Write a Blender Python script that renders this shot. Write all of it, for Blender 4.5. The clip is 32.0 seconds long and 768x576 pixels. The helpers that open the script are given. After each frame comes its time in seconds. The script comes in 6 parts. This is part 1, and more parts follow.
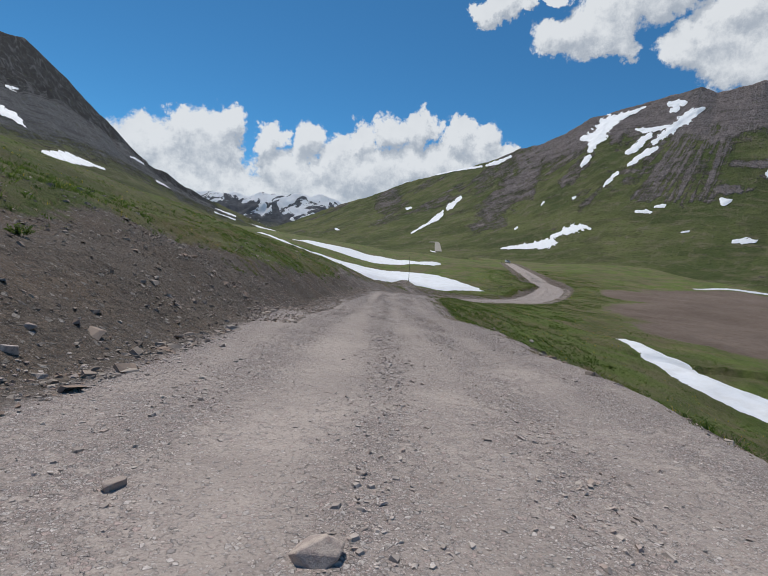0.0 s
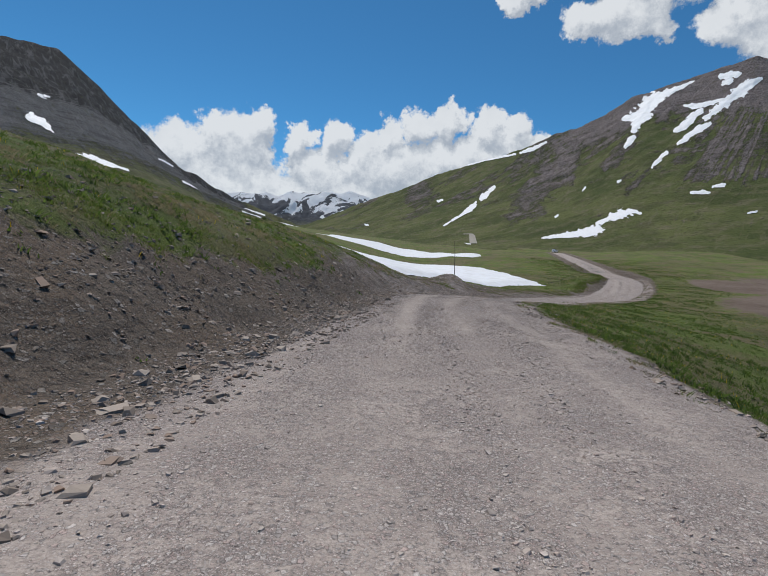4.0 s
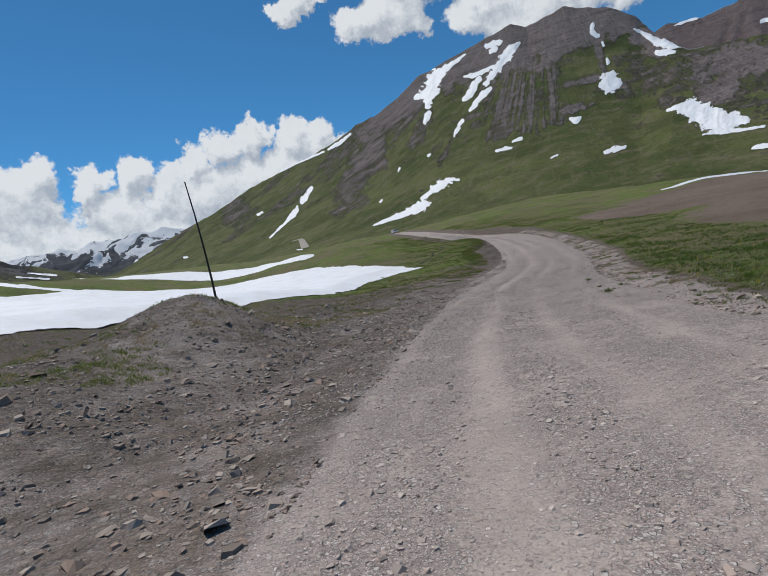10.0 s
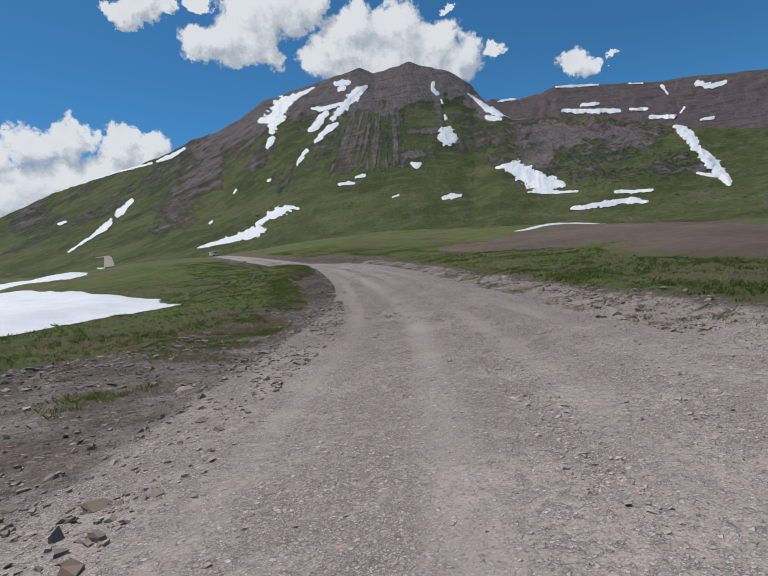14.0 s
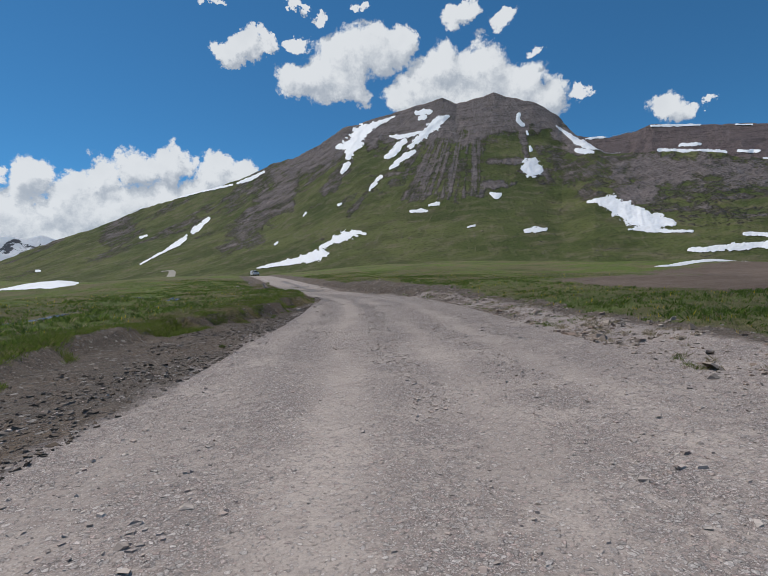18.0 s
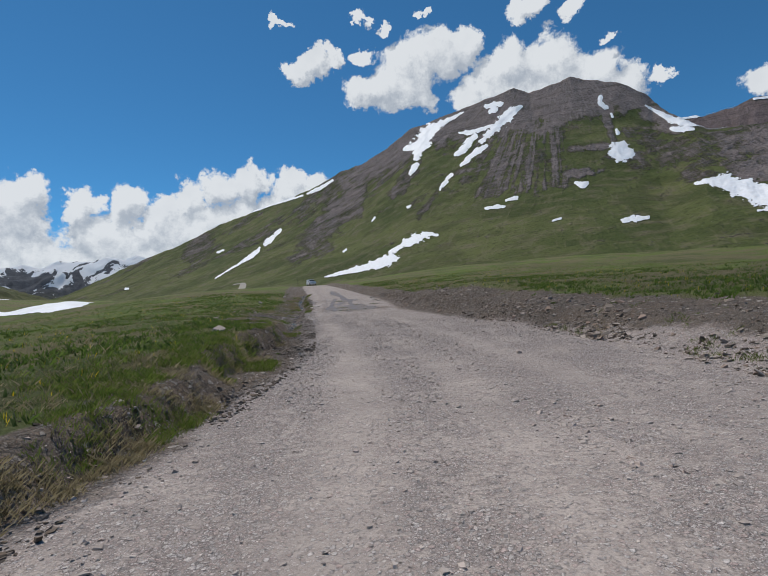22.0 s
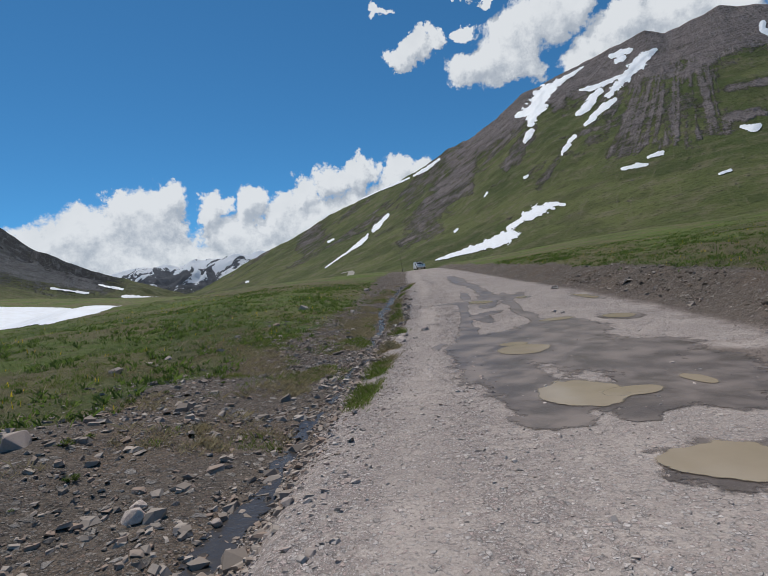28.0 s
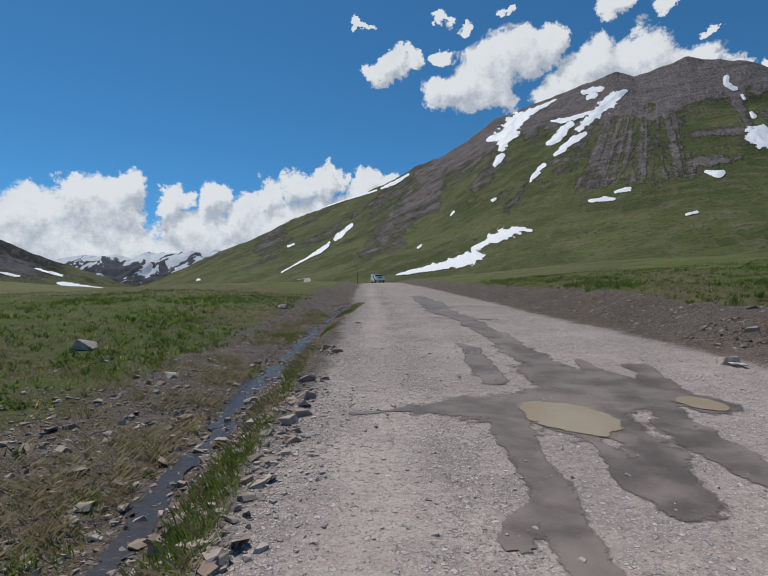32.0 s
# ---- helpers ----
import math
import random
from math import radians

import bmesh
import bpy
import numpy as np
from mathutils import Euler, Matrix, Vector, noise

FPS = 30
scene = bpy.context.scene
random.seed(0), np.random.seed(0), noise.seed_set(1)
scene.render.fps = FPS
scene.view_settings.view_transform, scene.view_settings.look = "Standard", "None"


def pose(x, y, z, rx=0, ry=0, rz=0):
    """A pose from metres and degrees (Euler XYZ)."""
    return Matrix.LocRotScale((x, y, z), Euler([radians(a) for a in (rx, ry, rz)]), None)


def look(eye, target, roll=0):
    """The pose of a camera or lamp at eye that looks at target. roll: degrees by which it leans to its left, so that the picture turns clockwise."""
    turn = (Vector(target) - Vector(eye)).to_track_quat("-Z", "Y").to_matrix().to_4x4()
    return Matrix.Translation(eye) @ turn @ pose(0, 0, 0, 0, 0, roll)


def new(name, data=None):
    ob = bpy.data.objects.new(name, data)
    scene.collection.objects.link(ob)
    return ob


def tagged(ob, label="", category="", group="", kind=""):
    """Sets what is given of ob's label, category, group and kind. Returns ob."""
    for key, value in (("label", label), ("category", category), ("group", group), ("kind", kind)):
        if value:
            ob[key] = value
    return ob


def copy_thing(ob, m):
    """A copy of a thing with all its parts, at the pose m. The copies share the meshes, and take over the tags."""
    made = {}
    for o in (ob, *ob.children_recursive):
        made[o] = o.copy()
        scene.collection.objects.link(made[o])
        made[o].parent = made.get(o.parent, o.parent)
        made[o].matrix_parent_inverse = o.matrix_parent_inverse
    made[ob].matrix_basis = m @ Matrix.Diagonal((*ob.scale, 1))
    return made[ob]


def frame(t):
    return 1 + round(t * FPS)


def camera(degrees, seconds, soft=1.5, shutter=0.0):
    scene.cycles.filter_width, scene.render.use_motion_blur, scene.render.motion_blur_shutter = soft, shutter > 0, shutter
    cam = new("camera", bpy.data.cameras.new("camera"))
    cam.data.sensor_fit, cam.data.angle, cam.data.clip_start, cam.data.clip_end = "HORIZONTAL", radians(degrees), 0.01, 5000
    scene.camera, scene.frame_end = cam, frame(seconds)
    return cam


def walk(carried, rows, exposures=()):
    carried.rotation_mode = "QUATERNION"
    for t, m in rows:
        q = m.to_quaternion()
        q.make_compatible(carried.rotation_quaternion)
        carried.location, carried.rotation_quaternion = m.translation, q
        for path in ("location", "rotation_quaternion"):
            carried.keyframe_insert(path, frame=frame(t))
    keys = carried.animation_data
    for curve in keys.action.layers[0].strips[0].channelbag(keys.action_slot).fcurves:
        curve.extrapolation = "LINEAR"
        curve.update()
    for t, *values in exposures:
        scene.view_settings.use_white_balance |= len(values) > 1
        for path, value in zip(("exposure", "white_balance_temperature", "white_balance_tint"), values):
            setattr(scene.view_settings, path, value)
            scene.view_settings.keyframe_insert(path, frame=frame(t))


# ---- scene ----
PATH = [
    (0, (-0.000, -4.500, 0.000), (-0.001, -2.502, -0.100), 5.15),
    (0.5, (0.202, -0.968, -0.020), (0.203, 1.029, -0.124), 2.46),
    (1, (0.288, 2.683, -0.060), (0.276, 4.681, -0.152), 1.12),
    (2, (0.023, 10.084, -0.321), (-0.041, 12.081, -0.411), 2.57),
    (2.5, (-0.160, 13.649, -0.420), (-0.249, 15.645, -0.512), 3.46),
    (4.5, (-0.728, 25.705, -1.269), (-0.884, 27.695, -1.400), 2.65),
    (5, (-0.857, 29.317, -1.349), (-1.012, 31.308, -1.459), -1.24),
    (5.5, (-0.871, 33.186, -1.270), (-1.017, 35.179, -1.349), -4.88),
    (6, (-0.870, 36.930, -1.271), (-0.993, 38.925, -1.321), -5.67),
    (7, (-0.855, 44.196, -1.420), (-0.901, 46.195, -1.475), -8.11),
    (8, (-0.196, 52.363, -1.561), (-0.132, 54.362, -1.594), -6.28),
    (9, (2.962, 62.380, -2.171), (3.262, 64.357, -2.220), -9.15),
    (10, (6.358, 70.918, -2.803), (6.835, 72.856, -2.931), -10.76),
    (11, (9.703, 79.253, -3.482), (10.363, 81.138, -3.594), -9.72),
    (12, (13.188, 86.195, -3.731), (14.014, 88.015, -3.797), -6.89),
    (13, (17.168, 92.808, -4.003), (18.145, 94.552, -4.089), -8.99),
    (13.5, (18.994, 95.929, -4.086), (20.027, 97.639, -4.181), -7.82),
    (15.5, (30.649, 111.689, -4.618), (31.780, 113.338, -4.669), -2.66),
    (16, (33.091, 115.437, -4.484), (34.152, 117.132, -4.499), -2.74),
    (17, (37.365, 123.126, -4.272), (38.301, 124.894, -4.249), -0.90),
    (18, (41.223, 130.474, -4.017), (42.077, 132.281, -3.956), -1.72),
    (19, (44.733, 137.842, -3.550), (45.513, 139.681, -3.455), -1.82),
    (20, (47.412, 144.214, -3.178), (48.119, 146.082, -3.073), -0.90),
    (21, (49.903, 150.575, -2.856), (50.544, 152.468, -2.770), -1.61),
    (22, (51.933, 156.295, -2.485), (52.513, 158.206, -2.389), -3.65),
    (23, (53.486, 161.391, -2.173), (54.012, 163.319, -2.084), -1.53),
    (24, (54.620, 166.545, -1.955), (55.079, 168.489, -1.864), -0.86),
    (24.5, (55.076, 168.930, -1.780), (55.505, 170.881, -1.692), -1.72),
    (26.5, (56.701, 180.410, -1.283), (57.002, 182.384, -1.163), -5.87),
    (27, (57.063, 183.720, -1.047), (57.301, 185.702, -0.930), -5.14),
    (28, (57.676, 189.484, -0.731), (57.817, 191.478, -0.662), -5.61),
    (29, (58.376, 194.853, -0.535), (58.537, 196.846, -0.492), -5.56),
    (30, (59.156, 199.452, -0.255), (59.376, 201.438, -0.178), -4.90),
    (31, (59.792, 202.828, 0.020), (60.069, 204.804, 0.154), -1.02),
    (32, (60.229, 205.079, 0.191), (60.537, 207.052, 0.300), -0.74),
]
cam = camera(75.1, 32.0, 0.8)
walk(cam, [(t, look(eye, target, roll)) for t, eye, target, roll in PATH], [(0.0, -0.14), (32.0, -0.14)])

# ---- light ----
SUN_AZ, SUN_EL = radians(-30.0), radians(62.0)
world = bpy.data.worlds.new("sky")
scene.world = world
world.use_nodes = True


class Nodes:
    """Short hand for building a node tree."""

    def __init__(self, tree, fresh=True):
        self.tree = tree
        if fresh:
            tree.nodes.clear()

    def add(self, kind, at=None, **values):
        node = self.tree.nodes.new(kind)
        for key, value in (at or {}).items():
            if key == "operation":
                node.operation = value
            elif key == "blend_type":
                node.blend_type = value
            elif key == "data_type":
                node.data_type = value
            elif key == "attribute_name":
                node.attribute_name = value
            elif key == "noise_dimensions":
                node.noise_dimensions = value
            elif key == "feature":
                node.feature = value
            elif key == "clamp":
                node.use_clamp = value
            elif key == "interpolation_type":
                node.interpolation_type = value
        for key, value in values.items():
            self.put(node, key, value)
        return node

    def put(self, node, key, value):
        sock = node.inputs[int(key[1:])] if key[0] == "i" and key[1:].isdigit() else node.inputs[key.replace("_", " ")]
        if hasattr(value, "is_output"):
            self.tree.links.new(value, sock)
        else:
            sock.default_value = value

    def math(self, op, a, b=0.0, c=0.0, clamp=False):
        return self.add("ShaderNodeMath", {"operation": op, "clamp": clamp}, i0=a, i1=b, i2=c).outputs[0]

    def vec(self, op, a, b=(0, 0, 0), scale=None):
        node = self.add("ShaderNodeVectorMath", {"operation": op}, i0=a, i1=b)
        if scale is not None:
            self.put(node, "Scale", scale)
        return node.outputs["Value"] if op in ("LENGTH", "DOT_PRODUCT", "DISTANCE") else node.outputs["Vector"]

    def remap(self, v, a, b, c=0.0, d=1.0, smooth=True):
        return self.add("ShaderNodeMapRange", {"interpolation_type": "SMOOTHSTEP" if smooth else "LINEAR"}, i0=v, i1=a, i2=b, i3=c, i4=d).outputs[0]

    def noise(self, vector, scale, detail=4.0, rough=0.55, distortion=0.0):
        return self.add("ShaderNodeTexNoise", None, Vector=vector, Scale=scale, Detail=detail, Roughness=rough, Distortion=distortion).outputs[0]

    def mix(self, f, a, b, kind="MIX"):
        node = self.add("ShaderNodeMix", {"data_type": "RGBA", "blend_type": kind})
        for i, value in ((0, f), (6, a), (7, b)):
            if hasattr(value, "is_output"):
                self.tree.links.new(value, node.inputs[i])
            else:
                node.inputs[i].default_value = value if i == 0 else (*value, 1.0)
        return node.outputs[2]

    def scaled(self, vector, x, y, z):
        return self.vec("MULTIPLY", vector, (x, y, z))


def direction(az, el):
    a, e = radians(az), radians(el)
    return (math.sin(a) * math.cos(e), math.cos(a) * math.cos(e), math.sin(e))


# Cumulus: azimuth, elevation, half width, half height (degrees)
CLOUD_BANK = [
    (-20.5, 11, 4.2, 4.2), (-18.6, 13.3, 2.3, 2.1), (-23, 12.3, 2, 2.2), (-26, 9, 4, 4), (-30, 7, 5, 4.5), (-13.7, 12.3, 1.5, 1.8), (-10.2, 12.8, 1.9, 2.1), (-12, 9, 4.5, 3.2), (-6.5, 11.6, 2.4, 2.6),
    (-4, 13.4, 1.6, 2.3), (-0.9, 14.3, 2.2, 2.4), (2.5, 14.8, 2, 2.3), (7.1, 14.8, 2.4, 2.3), (9.8, 13.7, 2.3, 2.3), (12, 12.5, 2, 2.1), (-3, 9.6, 7, 3.4), (4, 11, 7, 3), (-21, 6, 10, 4.5), (-10, 6, 8, 3),
]
CLOUD_HIGH = [
    (17.5, 24.4, 3.9, 1.8), (21.5, 26, 4, 3.1), (25, 27.2, 3.6, 2.8), (21, 23.6, 3.6, 1.9), (27.6, 27.6, 2.2, 1.9), (33, 25.2, 3.6, 2.6), (37, 24.6, 4, 3.0), (41, 22.6, 3.6, 2.9), (44, 20.6, 2.6, 2.4), (29.5, 22.8, 3.3, 2.3),
    (35, 21, 6, 3.5), (47.4, 21, 1.1, 0.8), (8.4, 26.3, 2.1, 1.1), (10.6, 26.9, 2.1, 1.4), (12.9, 27.1, 1.5, 0.9), (8.4, 25.3, 1.4, 0.8), (16.2, 27.9, 1.3, 0.7), (18.3, 30.2, 1.0, 0.6), (35.2, 29.8, 2.1, 1.1),
    (40.3, 28.9, 1.4, 1.1), (43.6, 25.8, 0.7, 0.45), (6.8, 30.9, 0.9, 0.45), (15.9, 30.8, 0.9, 0.5), (23, 31.2, 1.0, 0.4), (55.3, 18.4, 2.0, 1.8), (57, 17.4, 1.6, 1.3), (59.6, 17.6, 0.9, 0.5),
]


def cloud_group():
    tree = bpy.data.node_groups.new("cloud_cover", "ShaderNodeTree")
    tree.interface.new_socket("Way", in_out="INPUT", socket_type="NodeSocketVector")
    tree.interface.new_socket("Cover", in_out="OUTPUT", socket_type="NodeSocketFloat")
    n = Nodes(tree)
    way = n.add("NodeGroupInput").outputs[0]
    shift = n.add("ShaderNodeTexNoise", None, Vector=way, Scale=13.0, Detail=12.0, Roughness=0.66)
    warp = n.vec("SCALE", n.vec("SUBTRACT", shift.outputs["Color"], (0.5, 0.5, 0.5)), scale=0.11)
    bent = n.vec("ADD", way, warp)
    cover = None
    for az, el, wide, high in CLOUD_BANK + CLOUD_HIGH:
        d = Vector(direction(az, el))
        right = Vector((math.cos(radians(az)), -math.sin(radians(az)), 0.0))
        up = right.cross(d)
        off = n.vec("SUBTRACT", bent, tuple(d))
        u = n.math("DIVIDE", n.vec("DOT_PRODUCT", off, tuple(right)), radians(wide))
        v = n.math("DIVIDE", n.vec("DOT_PRODUCT", off, tuple(up)), radians(high))
        q = n.math("SUBTRACT", 1.0, n.math("ADD", n.math("MULTIPLY", u, u), n.math("MULTIPLY", v, v)))
        cover = q if cover is None else n.add("ShaderNodeMath", {"operation": "SMOOTH_MAX"}, i0=cover, i1=q, i2=0.45).outputs[0]
    fine = n.math("SUBTRACT", n.noise(way, 30.0, 11.0, 0.66, 0.2), 0.5)
    cover = n.math("MULTIPLY_ADD", fine, 1.7, cover)
    n.add("NodeGroupOutput", None, i0=cover)
    return tree


def build_sky():
    n = Nodes(world.node_tree)
    sky = n.add("ShaderNodeTexSky")
    sky.sky_type = "NISHITA"
    sky.sun_disc = False
    sky.sun_elevation, sky.sun_rotation = SUN_EL, SUN_AZ
    sky.altitude, sky.air_density, sky.dust_density, sky.ozone_density = 3800.0, 1.0, 0.5, 2.2
    way = n.add("ShaderNodeTexCoord").outputs["Generated"]
    group = cloud_group()

    def cover(vector):
        node = n.add("ShaderNodeGroup")
        node.node_tree = group
        n.put(node, "i0", vector)
        return node.outputs[0]

    here = cover(way)
    toward = cover(n.vec("NORMALIZE", n.vec("ADD", way, tuple(0.035 * v for v in direction(-30.0, 62.0)))))
    mask = n.remap(here, -0.04, 0.42)
    lit = n.remap(n.math("SUBTRACT", toward, here), -0.5, 0.6, 1.0, 0.0)
    lit = n.math("MULTIPLY_ADD", n.math("SUBTRACT", n.noise(way, 16.0, 5.0, 0.5), 0.5), 0.7, lit, clamp=True)
    white = n.mix(lit, (4.1, 4.6, 5.3), (7.7, 8.0, 8.3))
    blue = n.mix(1.0, sky.outputs[0], (0.42, 0.97, 1.15), "MULTIPLY")
    glow = n.mix(n.math("MULTIPLY", mask, 0.96), blue, white)
    back = n.add("ShaderNodeBackground", None, Color=glow, Strength=SKY)
    n.add("ShaderNodeOutputWorld", None, Surface=back.outputs[0])


SKY = 0.105
build_sky()
sun = new("sun", bpy.data.lights.new("sun", "SUN"))
sun.data.energy, sun.data.angle, sun.data.color = 3.5, radians(0.53), (1.0, 0.95, 0.875)
sun.matrix_world = look(tuple(1000 * v for v in direction(-30.0, 62.0)), (0, 0, 0))

# ---- materials ----
def material(name):
    m = bpy.data.materials.new(name)
    m.use_nodes = True
    n = Nodes(m.node_tree)
    shade = n.add("ShaderNodeBsdfPrincipled")
    n.add("ShaderNodeOutputMaterial", None, Surface=shade.outputs[0])
    return m, n, shade


def place(n):
    return n.add("ShaderNodeNewGeometry").outputs["Position"]


def mask(n, name):
    return n.add("ShaderNodeAttribute", {"attribute_name": name}).outputs["Fac"]


def bump(n, shade, height, strength, distance):
    n.put(shade, "Normal", n.add("ShaderNodeBump", None, Height=height, Strength=strength, Distance=distance).outputs[0])


def plain(name, color, rough=0.6, metal=0.0, grain=0.12, scale=20.0):
    m, n, shade = material(name)
    at = n.add("ShaderNodeTexCoord").outputs["Object"]
    v = n.noise(at, scale, 5.0)
    n.put(shade, "Base_Color", n.mix(v, tuple(c * (1 - grain) for c in color), tuple(min(1, c * (1 + grain)) for c in color)))
    n.put(shade, "Roughness", rough)
    n.put(shade, "Metallic", metal)
    return m


def ground_material():
    m, n, shade = material("alpine_ground")
    p = place(n)
    fine, mid, wide = n.noise(p, 9.0, 6.0, 0.65), n.noise(p, 1.1, 5.0, 0.6), n.noise(p, 0.13, 4.0)
    edge = n.math("MULTIPLY", n.math("SUBTRACT", n.noise(p, 0.9, 6.0, 0.68), 0.5), 1.3)
    # grass and low herbs, browner where the soil is thin
    tufts = n.noise(p, 14.0, 6.0, 0.72)
    green = n.mix(mid, (0.088, 0.13, 0.025), (0.175, 0.215, 0.055))
    green = n.mix(n.remap(wide, 0.45, 0.62), green, (0.185, 0.165, 0.078))
    far = n.noise(n.scaled(p, 1.0, 1.0, 0.2), 0.035, 7.0, 0.68)
    green = n.mix(n.math("MULTIPLY", n.remap(far, 0.47, 0.57), 0.65), green, (0.16, 0.132, 0.075))
    green = n.mix(n.math("MULTIPLY", n.remap(n.noise(n.scaled(p, 1.0, 0.6, 0.2), 0.11, 7.0, 0.7), 0.5, 0.6), 0.5), green, (0.06, 0.085, 0.02))
    green = n.mix(n.math("MULTIPLY", n.remap(n.noise(p, 0.35, 5.0, 0.65), 0.5, 0.64), 0.5), green, (0.155, 0.128, 0.072))
    green = n.mix(n.math("MULTIPLY", n.remap(tufts, 0.49, 0.64), 0.6), green, (0.036, 0.05, 0.015))
    green = n.mix(n.math("MULTIPLY", n.remap(n.noise(p, 3.4, 6.0, 0.72), 0.55, 0.66), 0.7), green, (0.22, 0.2, 0.11))
    # broken stone of three sizes bedded in earth or fine sand; the darker bed also paints shade between them
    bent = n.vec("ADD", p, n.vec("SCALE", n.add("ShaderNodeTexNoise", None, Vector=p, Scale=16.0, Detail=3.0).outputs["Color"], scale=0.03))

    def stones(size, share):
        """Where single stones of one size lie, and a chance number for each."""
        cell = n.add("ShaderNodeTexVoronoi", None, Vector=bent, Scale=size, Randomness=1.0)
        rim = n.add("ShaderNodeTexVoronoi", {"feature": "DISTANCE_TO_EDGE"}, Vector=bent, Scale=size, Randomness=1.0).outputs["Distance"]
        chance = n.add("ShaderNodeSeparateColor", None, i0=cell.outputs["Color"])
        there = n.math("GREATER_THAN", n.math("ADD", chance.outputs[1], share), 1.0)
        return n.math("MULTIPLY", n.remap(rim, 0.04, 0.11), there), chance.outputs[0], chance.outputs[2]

    rut = mask(n, "rut")
    road = n.remap(n.math("MULTIPLY_ADD", edge, 0.8, mask(n, "road")), 0.3, 0.7)
    loose = n.math("MULTIPLY", n.remap(n.math("MULTIPLY_ADD", edge, 0.6, fine), 0.4, 0.58, 0.25, 1.0), n.math("MULTIPLY_ADD", rut, -0.85, 1.0))
    small, tone, red = stones(62.0, n.math("MULTIPLY_ADD", loose, 0.6, 0.18))
    coarse, tone2, red2 = stones(25.0, n.math("MULTIPLY_ADD", loose, 0.3, 0.04))
    large, tone3, _ = stones(9.0, n.math("MULTIPLY", n.math("SUBTRACT", 1.0, road), 0.07))

    def shade_of(tone, red, lo, hi, pink):
        return n.mix(n.remap(red, 0.72, 0.9), n.mix(tone, lo, hi), pink)

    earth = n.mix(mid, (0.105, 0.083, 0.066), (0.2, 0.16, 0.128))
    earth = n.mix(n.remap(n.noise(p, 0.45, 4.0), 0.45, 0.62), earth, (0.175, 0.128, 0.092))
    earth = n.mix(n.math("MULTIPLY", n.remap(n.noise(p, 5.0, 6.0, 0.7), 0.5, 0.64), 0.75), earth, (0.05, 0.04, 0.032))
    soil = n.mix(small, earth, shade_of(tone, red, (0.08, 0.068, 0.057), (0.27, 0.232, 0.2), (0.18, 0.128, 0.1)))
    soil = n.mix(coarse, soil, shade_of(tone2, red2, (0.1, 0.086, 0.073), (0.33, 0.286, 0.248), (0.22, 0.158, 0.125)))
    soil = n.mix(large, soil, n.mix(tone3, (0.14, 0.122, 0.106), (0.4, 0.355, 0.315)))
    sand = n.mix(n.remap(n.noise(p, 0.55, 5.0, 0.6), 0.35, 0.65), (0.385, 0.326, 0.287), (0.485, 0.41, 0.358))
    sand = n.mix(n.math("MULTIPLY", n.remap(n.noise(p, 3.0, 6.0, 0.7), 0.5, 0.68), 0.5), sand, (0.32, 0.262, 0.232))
    # where stones lie loose the bed is darker, as dirt and painted gap shade
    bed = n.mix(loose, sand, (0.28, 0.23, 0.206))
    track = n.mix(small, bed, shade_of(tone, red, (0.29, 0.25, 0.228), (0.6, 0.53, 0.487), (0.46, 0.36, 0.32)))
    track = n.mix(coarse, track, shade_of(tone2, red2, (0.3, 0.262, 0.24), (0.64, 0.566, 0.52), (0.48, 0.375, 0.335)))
    grit = n.add("ShaderNodeCombineColor", None, **{"i0": n.remap(n.noise(p, 42.0, 6.0, 0.78), 0.3, 0.7, 0.66, 1.32)})
    level = grit.inputs[0].links[0].from_socket
    n.put(grit, "i1", level)
    n.put(grit, "i2", level)
    track = n.mix(n.math("MULTIPLY_ADD", rut, -0.55, 1.0), track, grit.outputs[0], "MULTIPLY")
    soil = n.mix(1.0, soil, grit.outputs[0], "MULTIPLY")
    mud = n.mix(n.math("MULTIPLY_ADD", n.math("SUBTRACT", n.noise(p, 0.06, 5.0, 0.6), 0.5), 1.6, mid), (0.12, 0.085, 0.064), (0.24, 0.185, 0.15))

    def zone(name, lo=0.38, hi=0.62):
        return n.remap(n.math("ADD", mask(n, name), edge), lo, hi)

    grassy = zone("grass")
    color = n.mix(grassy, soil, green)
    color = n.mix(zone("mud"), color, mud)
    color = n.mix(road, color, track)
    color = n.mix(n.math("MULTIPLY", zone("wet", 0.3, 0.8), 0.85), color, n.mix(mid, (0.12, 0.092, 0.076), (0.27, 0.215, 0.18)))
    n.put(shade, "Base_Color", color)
    n.put(shade, "Roughness", 0.95)
    n.put(shade, "Specular_IOR_Level", 0.2)
    bank = n.math("SUBTRACT", 1.0, road)
    lift = n.math("MULTIPLY_ADD", coarse, n.math("MULTIPLY_ADD", tone2, 0.5, 0.5), n.math("MULTIPLY", small, 0.4))
    lift = n.math("MULTIPLY_ADD", large, 1.8, lift)
    lift = n.math("MULTIPLY", lift, n.math("MULTIPLY_ADD", grassy, -0.7, 1.0))
    lift = n.math("MULTIPLY_ADD", n.noise(p, 2.4, 6.0, 0.65), n.math("MULTIPLY_ADD", bank, 6.0, 1.2), lift)
    lift = n.math("ADD", n.math("MULTIPLY_ADD", tufts, n.math("MULTIPLY", grassy, 4.0), lift), n.math("MULTIPLY", fine, 0.7))
    bump(n, shade, lift, 1.0, 0.028)
    return m


